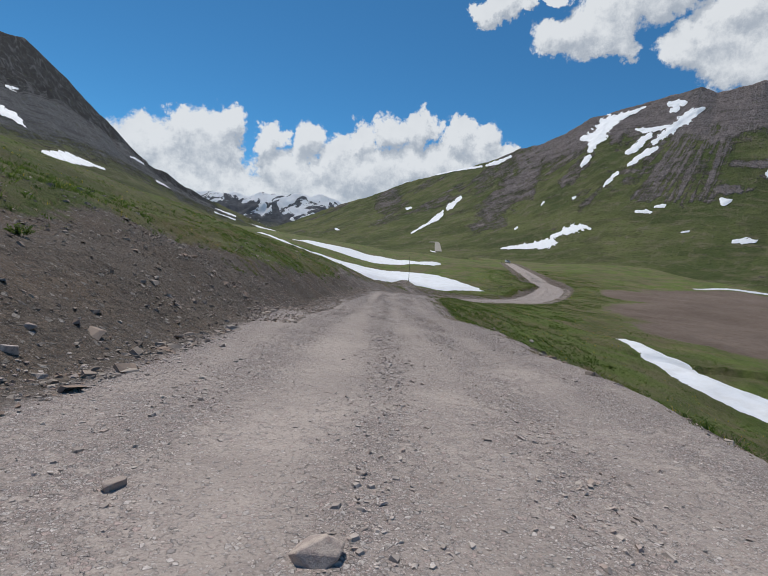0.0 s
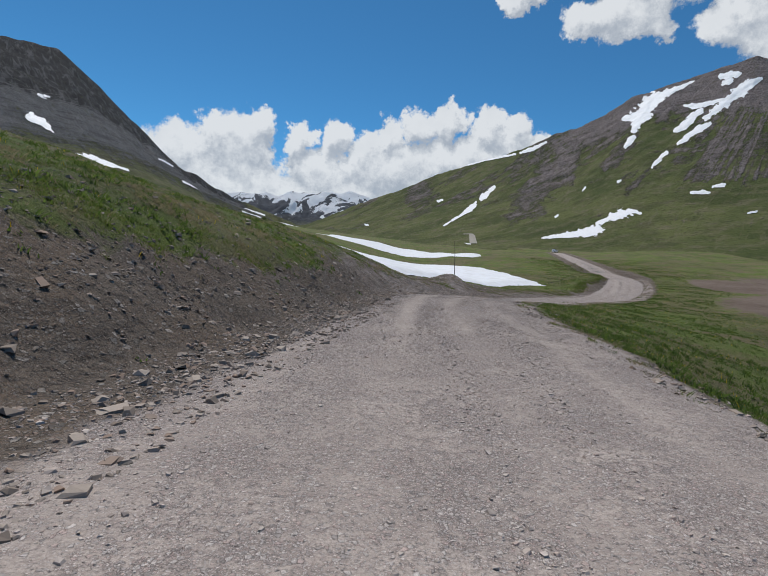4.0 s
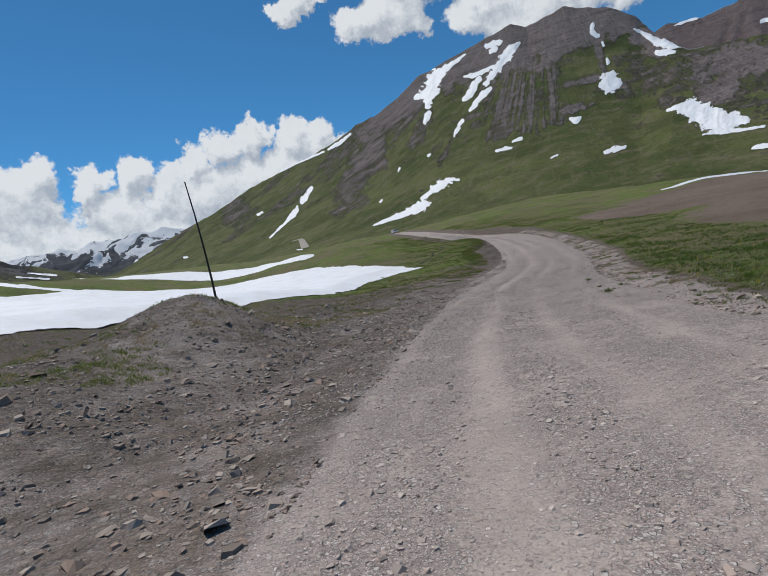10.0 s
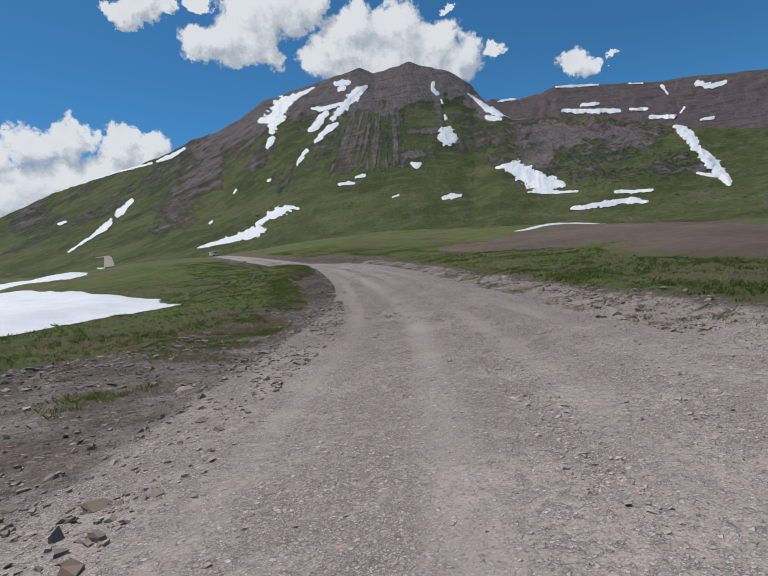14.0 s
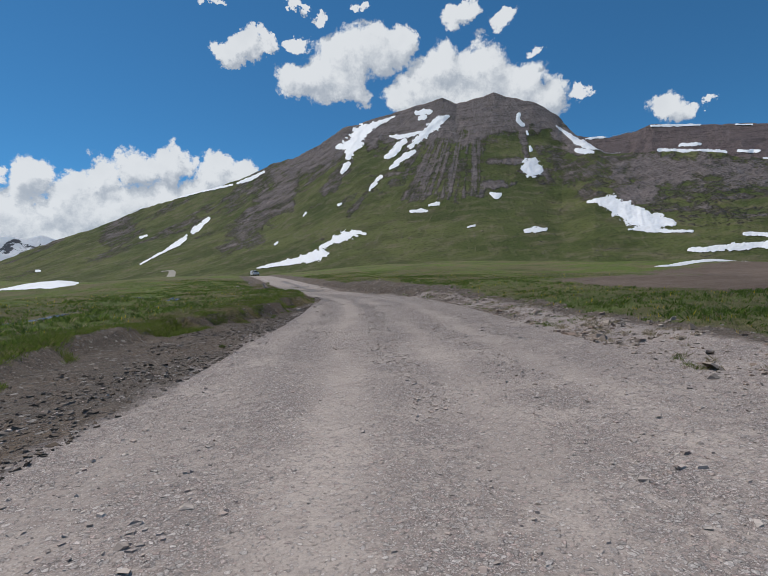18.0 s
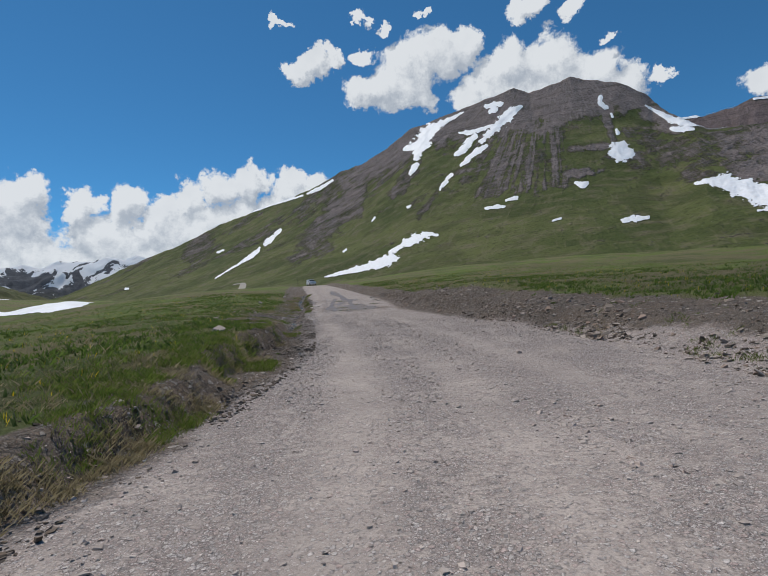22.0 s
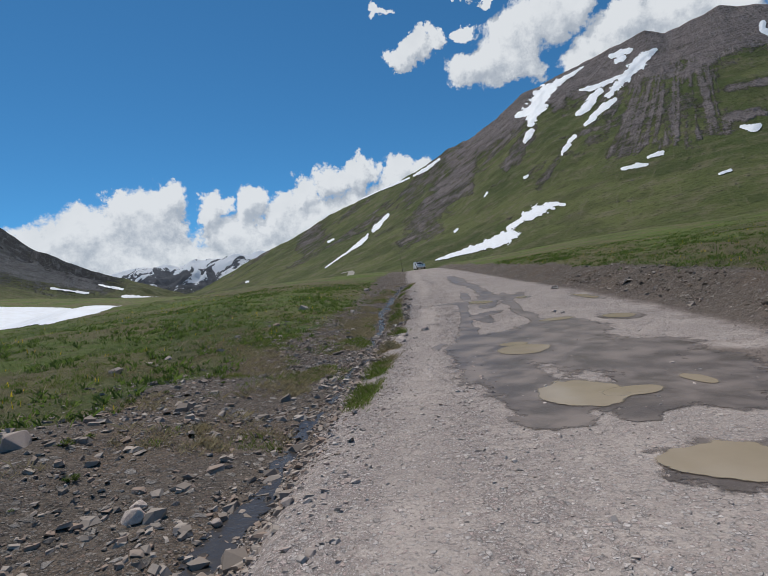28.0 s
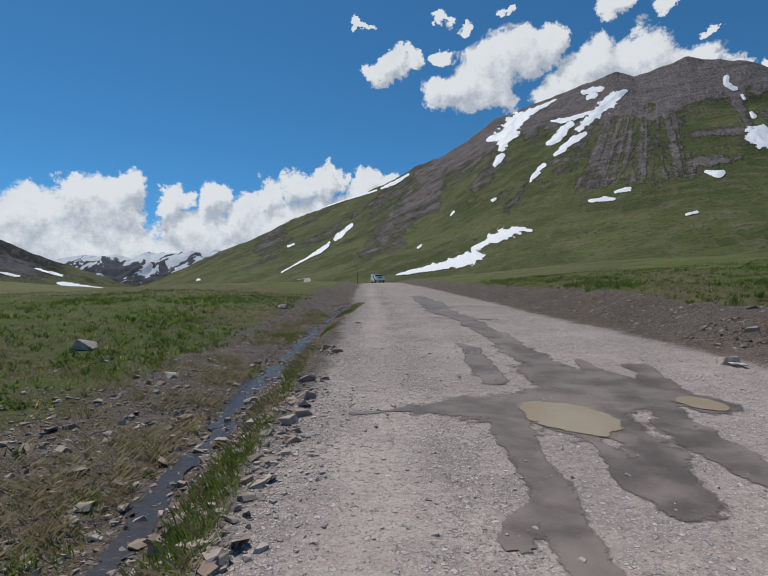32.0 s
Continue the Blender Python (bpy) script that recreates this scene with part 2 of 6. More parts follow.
def mountain_material(name, low, high, rock_lo, rock_hi, snowy=0.0, crag=None):
    m, n, shade = material(name)
    p = place(n)
    a, b, c = n.noise(p, 0.06, 7.0, 0.62), n.noise(p, 0.011, 5.0, 0.55), n.noise(p, 0.35, 5.0, 0.6)
    green = n.mix(n.remap(b, 0.38, 0.62), low, high)
    green = n.mix(n.math("MULTIPLY", n.remap(a, 0.46, 0.66), 0.7), green, (0.165, 0.142, 0.085))
    green = n.mix(n.math("MULTIPLY", n.remap(n.noise(p, 0.025, 6.0, 0.6), 0.5, 0.6), 0.45), green, tuple(0.62 * v for v in low))
    green = n.mix(n.math("MULTIPLY", n.remap(c, 0.5, 0.68), 0.6), green, tuple(0.5 * v for v in low))
    specks = n.noise(p, 0.8, 3.0, 0.7)
    green = n.mix(n.math("MULTIPLY", n.remap(specks, 0.66, 0.74), 0.55), green, (0.34, 0.315, 0.28))
    stone = n.mix(a, rock_lo, rock_hi)
    stone = n.mix(n.math("MULTIPLY", n.remap(c, 0.48, 0.66), 0.7), stone, tuple(0.5 * v for v in rock_lo))
    beds = n.noise(n.scaled(p, 0.25, 0.25, 3.0), 0.05, 5.0, 0.6)
    stone = n.mix(n.math("MULTIPLY", n.remap(beds, 0.52, 0.62), 0.5), stone, tuple(0.55 * v for v in rock_lo))
    if crag:
        up = n.math("MULTIPLY_ADD", n.math("SUBTRACT", a, 0.5), 0.35, mask(n, "upward"))
        stone = n.mix(n.remap(up, 0.52, 0.58), stone, crag)
    # flutes and gullies that run down the slope
    run = n.add("ShaderNodeCombineXYZ", None, i0=mask(n, "across"), i1=mask(n, "upward")).outputs[0]
    flute = n.noise(n.scaled(run, 1.0, 9.0, 1.0), 1.9, 6.0, 0.66, 0.9)
    wear = n.noise(n.scaled(run, 1.0, 14.0, 1.0), 0.8, 6.0, 0.65, 0.4)
    stone = n.mix(n.math("MULTIPLY", n.remap(flute, 0.48, 0.66), 0.35), stone, tuple(1.3 * v for v in rock_hi))
    green = n.mix(n.math("MULTIPLY", n.remap(flute, 0.54, 0.68), 0.3), green, (0.19, 0.16, 0.105))
    k = n.math("MULTIPLY_ADD", n.math("SUBTRACT", a, 0.5), 1.5, mask(n, "rock"))
    k = n.math("MULTIPLY_ADD", n.math("SUBTRACT", flute, 0.5), 0.6, k)
    k = n.math("MULTIPLY_ADD", n.math("SUBTRACT", wear, 0.5), 1.0, k)
    k = n.math("MULTIPLY_ADD", n.math("SUBTRACT", c, 0.5), 1.5, k)
    color = n.mix(n.remap(k, 0.22, 0.82), green, stone)
    if snowy:
        drift = n.noise(n.scaled(p, 1.0, 0.45, 0.7), 0.0075, 6.0, 0.62, 1.2)
        high_up = n.remap(n.add("ShaderNodeSeparateXYZ", None, i0=p).outputs[2], 120.0, 420.0, -0.1, 0.1)
        color = n.mix(n.remap(n.math("ADD", drift, high_up), 0.522, 0.536), color, (0.8, 0.81, 0.83))
    n.put(shade, "Base_Color", color)
    n.put(shade, "Roughness", 0.95)
    n.put(shade, "Specular_IOR_Level", 0.15)
    craggy = n.math("MULTIPLY", n.remap(k, 0.36, 0.64, 0.35, 1.0), n.math("MULTIPLY_ADD", c, 0.9, a))
    bump(n, shade, n.math("MULTIPLY_ADD", flute, 0.12, craggy), 0.9, 7.0)
    return m


def snow_material():
    m, n, shade = material("old_snow")
    p = place(n)
    a, b = n.noise(p, 0.5, 6.0, 0.6), n.noise(p, 3.0, 4.0)
    color = n.mix(n.remap(a, 0.35, 0.7), (0.86, 0.87, 0.89), (0.78, 0.775, 0.77))
    n.put(shade, "Base_Color", color)
    n.put(shade, "Roughness", 0.6)
    # ragged melting rim
    ragged = n.math("ADD", n.noise(p, 0.11, 8.0, 0.7), n.math("MULTIPLY", n.noise(p, 0.5, 6.0, 0.65), 0.5))
    rim = n.math("MULTIPLY_ADD", n.math("SUBTRACT", ragged, 0.75), 0.9, mask(n, "deep"))
    clear = n.add("ShaderNodeBsdfTransparent")
    both = n.add("ShaderNodeMixShader", None, i0=n.remap(rim, -0.02, 0.03), i1=clear.outputs[0], i2=shade.outputs[0])
    n.add("ShaderNodeOutputMaterial", None, Surface=both.outputs[0]).is_active_output = True
    bump(n, shade, n.math("ADD", a, n.math("MULTIPLY", b, 0.4)), 0.4, 0.25)
    return m


MAT_GROUND = ground_material()
MAT_SLOPE = mountain_material("mountain_slope", (0.07, 0.088, 0.026), (0.122, 0.132, 0.047), (0.165, 0.136, 0.128), (0.29, 0.243, 0.228))
MAT_SNOW = snow_material()

# ---- land ----
def hashed(i, j, seed):
    v = np.sin(i * 127.1 + j * 311.7 + seed * 74.7) * 43758.5453
    return v - np.floor(v)


def lumps(x, y, seed=0):
    """Smooth value noise from -1 to 1."""
    i, j = np.floor(x), np.floor(y)
    u, v = x - i, y - j
    u, v = u * u * (3 - 2 * u), v * v * (3 - 2 * v)
    low = hashed(i, j, seed) * (1 - u) + hashed(i + 1, j, seed) * u
    top = hashed(i, j + 1, seed) * (1 - u) + hashed(i + 1, j + 1, seed) * u
    return 2 * (low * (1 - v) + top * v) - 1


def fbm(x, y, seed=0, octaves=4, gain=0.5):
    total, size = 0.0, 1.0
    for k in range(octaves):
        total = total + size * lumps(x * 2.03**k + 17 * k, y * 2.03**k - 9 * k, seed + k)
        size *= gain
    return total


def smooth(v, a, b):
    t = np.clip((np.asarray(v, float) - a) / (b - a), 0, 1)
    return t * t * (3 - 2 * t)


EYE = 1.7
# The road: seconds at which the camera passes, place and height of its surface
WAY_T = np.array([-8.0, -4.0] + [row[0] for row in PATH] + [35.0, 39.0, 43.0, 46.0, 50.0])
WAY = np.array([(0.3, -64.0, 1.2), (0.1, -32.0, 0.4)] + [(row[1][0], row[1][1], row[1][2] - EYE) for row in PATH]
               + [(62.6, 222.0, 0.0), (66.0, 250.0, 2.6), (70.0, 280.0, 5.1), (74.2, 306.0, 6.75), (74.0, 350.0, 6.6)])


def resampled(step=0.5):
    length = np.r_[0, np.cumsum(np.hypot(*np.diff(WAY[:, :2], axis=0).T))]
    s = np.arange(0, length[-1], step)
    cols = [np.interp(s, length, WAY[:, k]) for k in range(3)] + [np.interp(s, length, WAY_T)]
    box = np.ones(15) / 15
    return np.stack([np.convolve(np.pad(c, 7, "edge"), box, "valid") for c in cols], 1)


LINE = resampled()
TURN = np.gradient(LINE[:, :2], axis=0)
TURN /= np.linalg.norm(TURN, axis=1)[:, None]


def along(x, y):
    """For points: the road's height and time at their nearest place, and the distance to its right."""
    shape, x, y = x.shape, x.ravel(), y.ravel()
    best = np.empty(len(x), int)
    for a in range(0, len(x), 20000):
        dx = x[a : a + 20000, None] - LINE[None, ::4, 0]
        dy = y[a : a + 20000, None] - LINE[None, ::4, 1]
        near = (dx * dx + dy * dy).argmin(1) * 4
        best[a : a + 20000] = near
    off = np.stack([x, y], 1) - LINE[best, :2]
    step = (off * TURN[best]).sum(1) / 0.5
    k = np.clip(best + step, 0, len(LINE) - 1.001)
    lo = k.astype(int)
    f = (k - lo)[:, None]
    here = LINE[lo] * (1 - f) + LINE[lo + 1] * f
    way = TURN[lo] * (1 - f) + TURN[lo + 1] * f
    off = np.stack([x, y], 1) - here[:, :2]
    right = off[:, 0] * way[:, 1] - off[:, 1] * way[:, 0]
    right = np.sign(right) * np.hypot(off[:, 0], off[:, 1])
    return here[:, 2].reshape(shape), here[:, 3].reshape(shape), right.reshape(shape)


# Road edges to the left and right of the camera's line, by seconds
EDGE_T = [0, 5, 7.5, 9, 11, 13, 16, 19, 22, 24.5, 26.5, 28, 30, 32, 38, 46]
SHAPE_T = [0, 3, 5, 6.4, 7.4, 8.2, 9, 11, 13, 16, 18, 19.6, 20.4, 20.8, 21.5, 22.2, 23, 24, 26.5, 28, 30, 32, 38, 46]
SHAPE_L = [-4.0, -4.1, -3.6, -2.3, -2.2, -2.9, -3.6, -4.2, -4.0, -4.4, -4.8, -6.2, -5.4, -4.0, -3.3, -3.2, -2.2, -1.7, -1.3, -1.4, -1.4, -1.4, -1.6, -1.6]
EDGE_R = [3.8, 4.6, 5.0, 5.2, 5.2, 5.0, 4.6, 4.8, 5.4, 6.0, 6.5, 6.4, 7.0, 7.4, 6.2, 4.0]
# left edge of the worn gravel itself
WORN_T = [0, 1.6, 3.2, 5, 6.5, 7.5, 9, 11, 12.5, 13.8, 15.5, 16.5, 17.5, 19.6, 21, 22.5, 24.5, 27, 28.5, 30, 32, 34, 46]
WORN_L = [-3.5, -3.6, -4.0, -2.6, -1.3, -1.2, -1.6, -1.8, -2.0, -3.2, -4.4, -3.7, -3.4, -3.4, -3.1, -2.7, -1.2, -1.0, -1.3, -1.3, -0.9, -0.8, -1.4]
# Heights beside the road, by metres past its edge
BESIDE = np.array([0, 0.5, 1.5, 3.5, 7, 12, 25, 60, 120])
LEFT, RIGHT = {}, {}
LEFT[0] = [0, -0.1, 0.4, 1.5, 3.1, 5.0, 9.8, 19, 31]
LEFT[5] = [0, 0.05, 0.8, 2.3, 3.75, 5.2, 9.8, 18.5, 29]
LEFT[7.5] = [0, 0.05, 0.7, 2.1, 3.7, 5.1, 9.0, 17, 27]
LEFT[9] = [0, 0.0, 0.4, 1.6, 3.1, 4.2, 7.2, 15, 24]
LEFT[11] = [0, 0.0, 0.12, 0.5, 1.0, 1.6, 4.8, 12, 20]
LEFT[13] = [0, 0.0, 0.05, 0.25, 0.6, 1.1, 3.0, 8.5, 14]
LEFT[16] = [0, -0.05, 0.05, 0.15, 0.3, 0.4, 0.8, 2.2, 5]
LEFT[19] = [0, 0.05, 0.34, 0.36, 0.25, 0.1, 0.2, 0.9, 2.5]
LEFT[22] = [0, 0.06, 0.52, 0.56, 0.5, 0.4, 0.3, 0.3, 0.3]
LEFT[25] = [0, 0.05, 0.62, 0.66, 0.5, 0.4, 0.2, -0.5, -2]
LEFT[28] = [0, -0.25, -0.3, 0.15, 0.45, 0.4, 0.0, -2, -6]
LEFT[32] = [0, -0.2, -0.3, -0.15, 0.1, 0.4, 0.2, -2.5, -7]
LEFT[46] = [0, -0.1, -0.1, 0.1, 0.3, 0.3, 0.0, -3, -8]
RIGHT[0] = [0, -0.15, -0.6, -1.7, -3.6, -5.6, -8.4, -9.6, -10]
RIGHT[5] = [0, -0.1, -0.4, -1.2, -2.5, -4.0, -6.6, -8, -8]
RIGHT[7.5] = [0, -0.05, -0.2, -0.6, -1.2, -2.2, -4.8, -6.5, -6]
RIGHT[9] = [0, 0, -0.05, -0.25, -0.6, -1.3, -3.4, -5.0, -4]
RIGHT[11] = [0, 0, 0.0, -0.1, -0.4, -0.8, -2.0, -3.4, -2]
RIGHT[13] = [0, 0.05, 0.1, 0.15, 0.1, -0.2, -1.0, -2.2, -2.6]
RIGHT[16] = [0, 0.05, 0.1, 0.25, 0.3, 0.3, 0.1, -0.5, -1]
RIGHT[19] = [0, 0.05, 0.15, 0.3, 0.45, 0.5, 0.5, 0.3, 0.4]
RIGHT[22] = [0, 0.05, 0.2, 0.4, 0.6, 0.7, 0.9, 1.2, 2.0]
RIGHT[25] = [0, 0.15, 0.75, 1.05, 1.2, 1.3, 1.6, 2.4, 4.0]
RIGHT[28] = [0, 0.25, 1.0, 1.6, 1.7, 1.6, 2.0, 3.2, 5.5]
RIGHT[32] = [0, 0.2, 0.8, 1.1, 1.3, 1.5, 2.1, 3.6, 6.5]
RIGHT[46] = [0, 0.1, 0.3, 0.5, 0.8, 1.2, 2.2, 4.4, 8]


def beside(table, t, past):
    keys = sorted(table)
    rows = np.array([np.interp(past, BESIDE, table[k]) for k in keys])
    t = np.clip(t, keys[0], keys[-1] - 1e-6)
    k = np.searchsorted(keys, t, "right") - 1
    f = smooth((t - np.array(keys)[k]) / np.diff(keys)[k], 0, 1)
    pick = np.arange(len(t))
    return rows[k, pick] * (1 - f) + rows[k + 1, pick] * f


def valley(x, y):
    z = np.interp(y, [-300, 40, 110, 160, 220, 320, 500, 1000, 4500], [-14, -14, -10.5, -6, -1, 3, 12, 22, 60])
    z = z + np.interp(y, [60, 120, 190, 280, 400], [0.48, 0.27, 0.17, 0.1, 0.08]) * np.clip(8 - x, 0, 140)
    return z + 1.2 * fbm(x / 90, y / 90, 5, 3)


# berm of spoil at the marker pole: centre, half sizes, height
BERMS = [(4.0, 90.0, 3.0, 4.4, 1.75), (1.5, 82.5, 3.0, 4.0, 0.55), (-7.0, 60.0, 6, 7, 0.5)]


# snowmelt stream in the roadside ditch
STREAM = np.array([(62.6, 232), (61.4, 226.5), (60.3, 221), (59.5, 215.5), (59.0, 211), (58.7, 207.5), (58.4, 204), (57.9, 201.5), (57.4, 198.8), (56.9, 196.5),
                   (56.5, 194), (56.1, 191), (55.4, 187), (54.7, 183), (54.2, 179.5)])
BROOK = np.array([(30, 142), (32.4, 146.3), (35.4, 151), (37.5, 156.7), (40, 160), (42.3, 163.1), (43, 166), (42, 171), (39, 178)])
RILL = np.array([(58.9, 213.5), (57.2, 212.0), (55.6, 210.2), (53.6, 208.8), (50.5, 208.2)])


def off_line(x, y, line):
    """Distance of points from a line of corners."""
    best = np.full(np.shape(x), 1e9)
    for a, b in zip(line[:-1], line[1:]):
        run = b - a
        u = np.clip(((x - a[0]) * run[0] + (y - a[1]) * run[1]) / (run @ run), 0, 1)
        best = np.minimum(best, np.hypot(x - a[0] - u * run[0], y - a[1] - u * run[1]))
    return best


def ground_height(x, y, detail=True):
    x, y = np.asarray(x, float), np.asarray(y, float)
    shape = x.shape
    x, y = x.ravel(), y.ravel()
    z0, t, d = along(x, y)
    wob = 0.35 * fbm(x / 3.1, y / 3.1, 31, 3)
    left, right = np.interp(t, SHAPE_T, SHAPE_L) + wob, np.interp(t, EDGE_T, EDGE_R) + wob
    pl, pr = np.maximum(left - d, 0), np.maximum(d - right, 0)
    # the turf breaks off sharply beside the meadow stretch
    cut = smooth(t, 17, 19) * smooth(t, 27.5, 26)
    pl = pl * (1 - cut) + cut * np.interp(pl, [0, 0.8, 1.1, 1.6, 300], [0, 0.3, 1.5, 1.8, 300])
    z = z0 + np.where(pl > 0, beside(LEFT, t, pl), 0) + np.where(pr > 0, beside(RIGHT, t, pr), 0)
    away = np.maximum(pl, pr)
    f = np.where(d < 0, smooth(away, 40, 110), smooth(away, 62, 125))
    z = z * (1 - f) + valley(x, y) * f
    for bx, by, sx, sy, h in BERMS:
        z = z + h * np.exp(-(((x - bx) / sx) ** 2 + ((y - by) / sy) ** 2)) * smooth(pl, 0.1, 1.6)
    z = z - 0.16 * smooth(off_line(x, y, STREAM) + 0.1 * lumps(x * 1.3, y * 1.3, 2), 0.75, 0.2) - 0.08 * smooth(off_line(x, y, RILL), 0.6, 0.15)
    if detail:
        rough = 0.25 + 0.75 * smooth(away, 0.3, 2.5)
        z = z + rough * (0.16 * fbm(x / 4.5, y / 4.5, 8, 4) + 0.6 * smooth(away, 8, 40) * fbm(x / 26, y / 26, 3, 3))
        z = z + 0.035 * fbm(x / 0.9, y / 0.9, 12, 2) * (0.3 + 0.7 * smooth(away, 0, 1.5))
    return z.reshape(shape)


def sheet(name, xs, ys, zs, mat, masks=None, keep=None):
    """A grid of points as one mesh object; keep: which cells are there."""
    rows, cols = xs.shape
    mesh = bpy.data.meshes.new(name)
    co = np.stack([xs, ys, zs], -1).reshape(-1, 3)
    idx = np.arange(rows * cols).reshape(rows, cols)
    quads = np.stack([idx[:-1, :-1], idx[:-1, 1:], idx[1:, 1:], idx[1:, :-1]], -1)
    quads = quads[keep] if keep is not None else quads.reshape(-1, 4)
    if keep is not None:
        used = np.unique(quads)
        remap = np.full(len(co), -1)
        remap[used] = np.arange(len(used))
        quads, co = remap[quads], co[used]
        masks = {k: v.reshape(-1)[used] for k, v in (masks or {}).items()}
    mesh.vertices.add(len(co))
    mesh.vertices.foreach_set("co", co.ravel().astype(np.float32))
    mesh.loops.add(quads.size)
    mesh.loops.foreach_set("vertex_index", quads.ravel().astype(np.int32))
    mesh.polygons.add(len(quads))
    mesh.polygons.foreach_set("loop_start", np.arange(0, quads.size, 4, dtype=np.int32))
    mesh.update(calc_edges=True)
    mesh.validate()
    for key, values in (masks or {}).items():
        mesh.attributes.new(key, "FLOAT", "POINT").data.foreach_set("value", values.ravel().astype(np.float32))
    mesh.polygons.foreach_set("use_smooth", np.ones(len(quads), bool))
    mesh.materials.append(mat)
    return new(name, mesh)


def spread(a, b, step, grow, far):
    """Even lines from a to b, then wider and wider ones out to far on both sides."""
    mid = np.arange(a, b + step / 2, step)
    out, gap = [], step
    while not out or out[-1] < far:
        gap *= grow
        out.append((out[-1] if out else 0) + gap)
    out = np.array(out)
    return np.r_[mid[0] - out[::-1], mid, mid[-1] + out]


# mud basin and bare places: centre, half sizes, strength
MUDS = [(72.0, 95.0, 24, 32, 1.4), (90.0, 124.0, 20, 26, 1.3), (54.0, 72.0, 15, 16, 1.1), (79.0, 146.0, 15, 20, 1.1), (118.0, 158.0, 34, 24, 1.2)]
BARE = [(6.0, 84.0, 12, 16, 1.0), (14.0, 100.0, 8, 9, 0.8), (30.0, 126.0, 5, 6, 0.5), (55.6, 195.0, 1.8, 8, 0.6), (52.5, 182.0, 2.0, 6, 0.5)]
GREEN = [(-6.0, 81.0, 3.6, 9, 0.75), (-9.0, 50.0, 5, 14, 0.2)]


# smooth wheel track beside the camera's line, by seconds: place and half width
TRACK_T = [0, 2, 4, 6, 9, 13, 16, 18, 20, 24, 28, 32, 46]
TRACK_D = [-1.15, -0.9, -0.3, 0.0, 0.25, 0.15, -0.2, -0.5, -0.75, -0.3, -0.2, 0.0, 0.0]
TRACK_W = [0.75, 0.65, 0.45, 0.36, 0.45, 0.28, 0.4, 0.5, 0.6, 0.5, 0.4, 0.45, 0.45]


def wheel_track(t, d):
    """Where passing wheels have packed the road to fine sand."""
    mid, half = np.interp(t, TRACK_T, TRACK_D), np.interp(t, TRACK_T, TRACK_W)
    best = np.zeros_like(d)
    for c, w in ((-1.9, 0.7), (0.0, 1.0), (1.75, 0.8), (3.6, 0.7)):
        best = np.maximum(best, np.exp(-((np.abs(d - mid - c + 0.15 * lumps(t * 0.9, c + 0 * t, 4)) / (half * w)) ** 3)) * (1.0 if c == 0 else 0.75))
    # the damp stretch is packed flat right across
    flat = 0.6 * smooth(t, 26.3, 27.3) * smooth(d, 0.2, 1.4)
    return np.maximum(flat, best * (0.45 + 0.55 * smooth(fbm(t * 1.3, d * 0.6, 21, 2), -0.5, 0.3)))


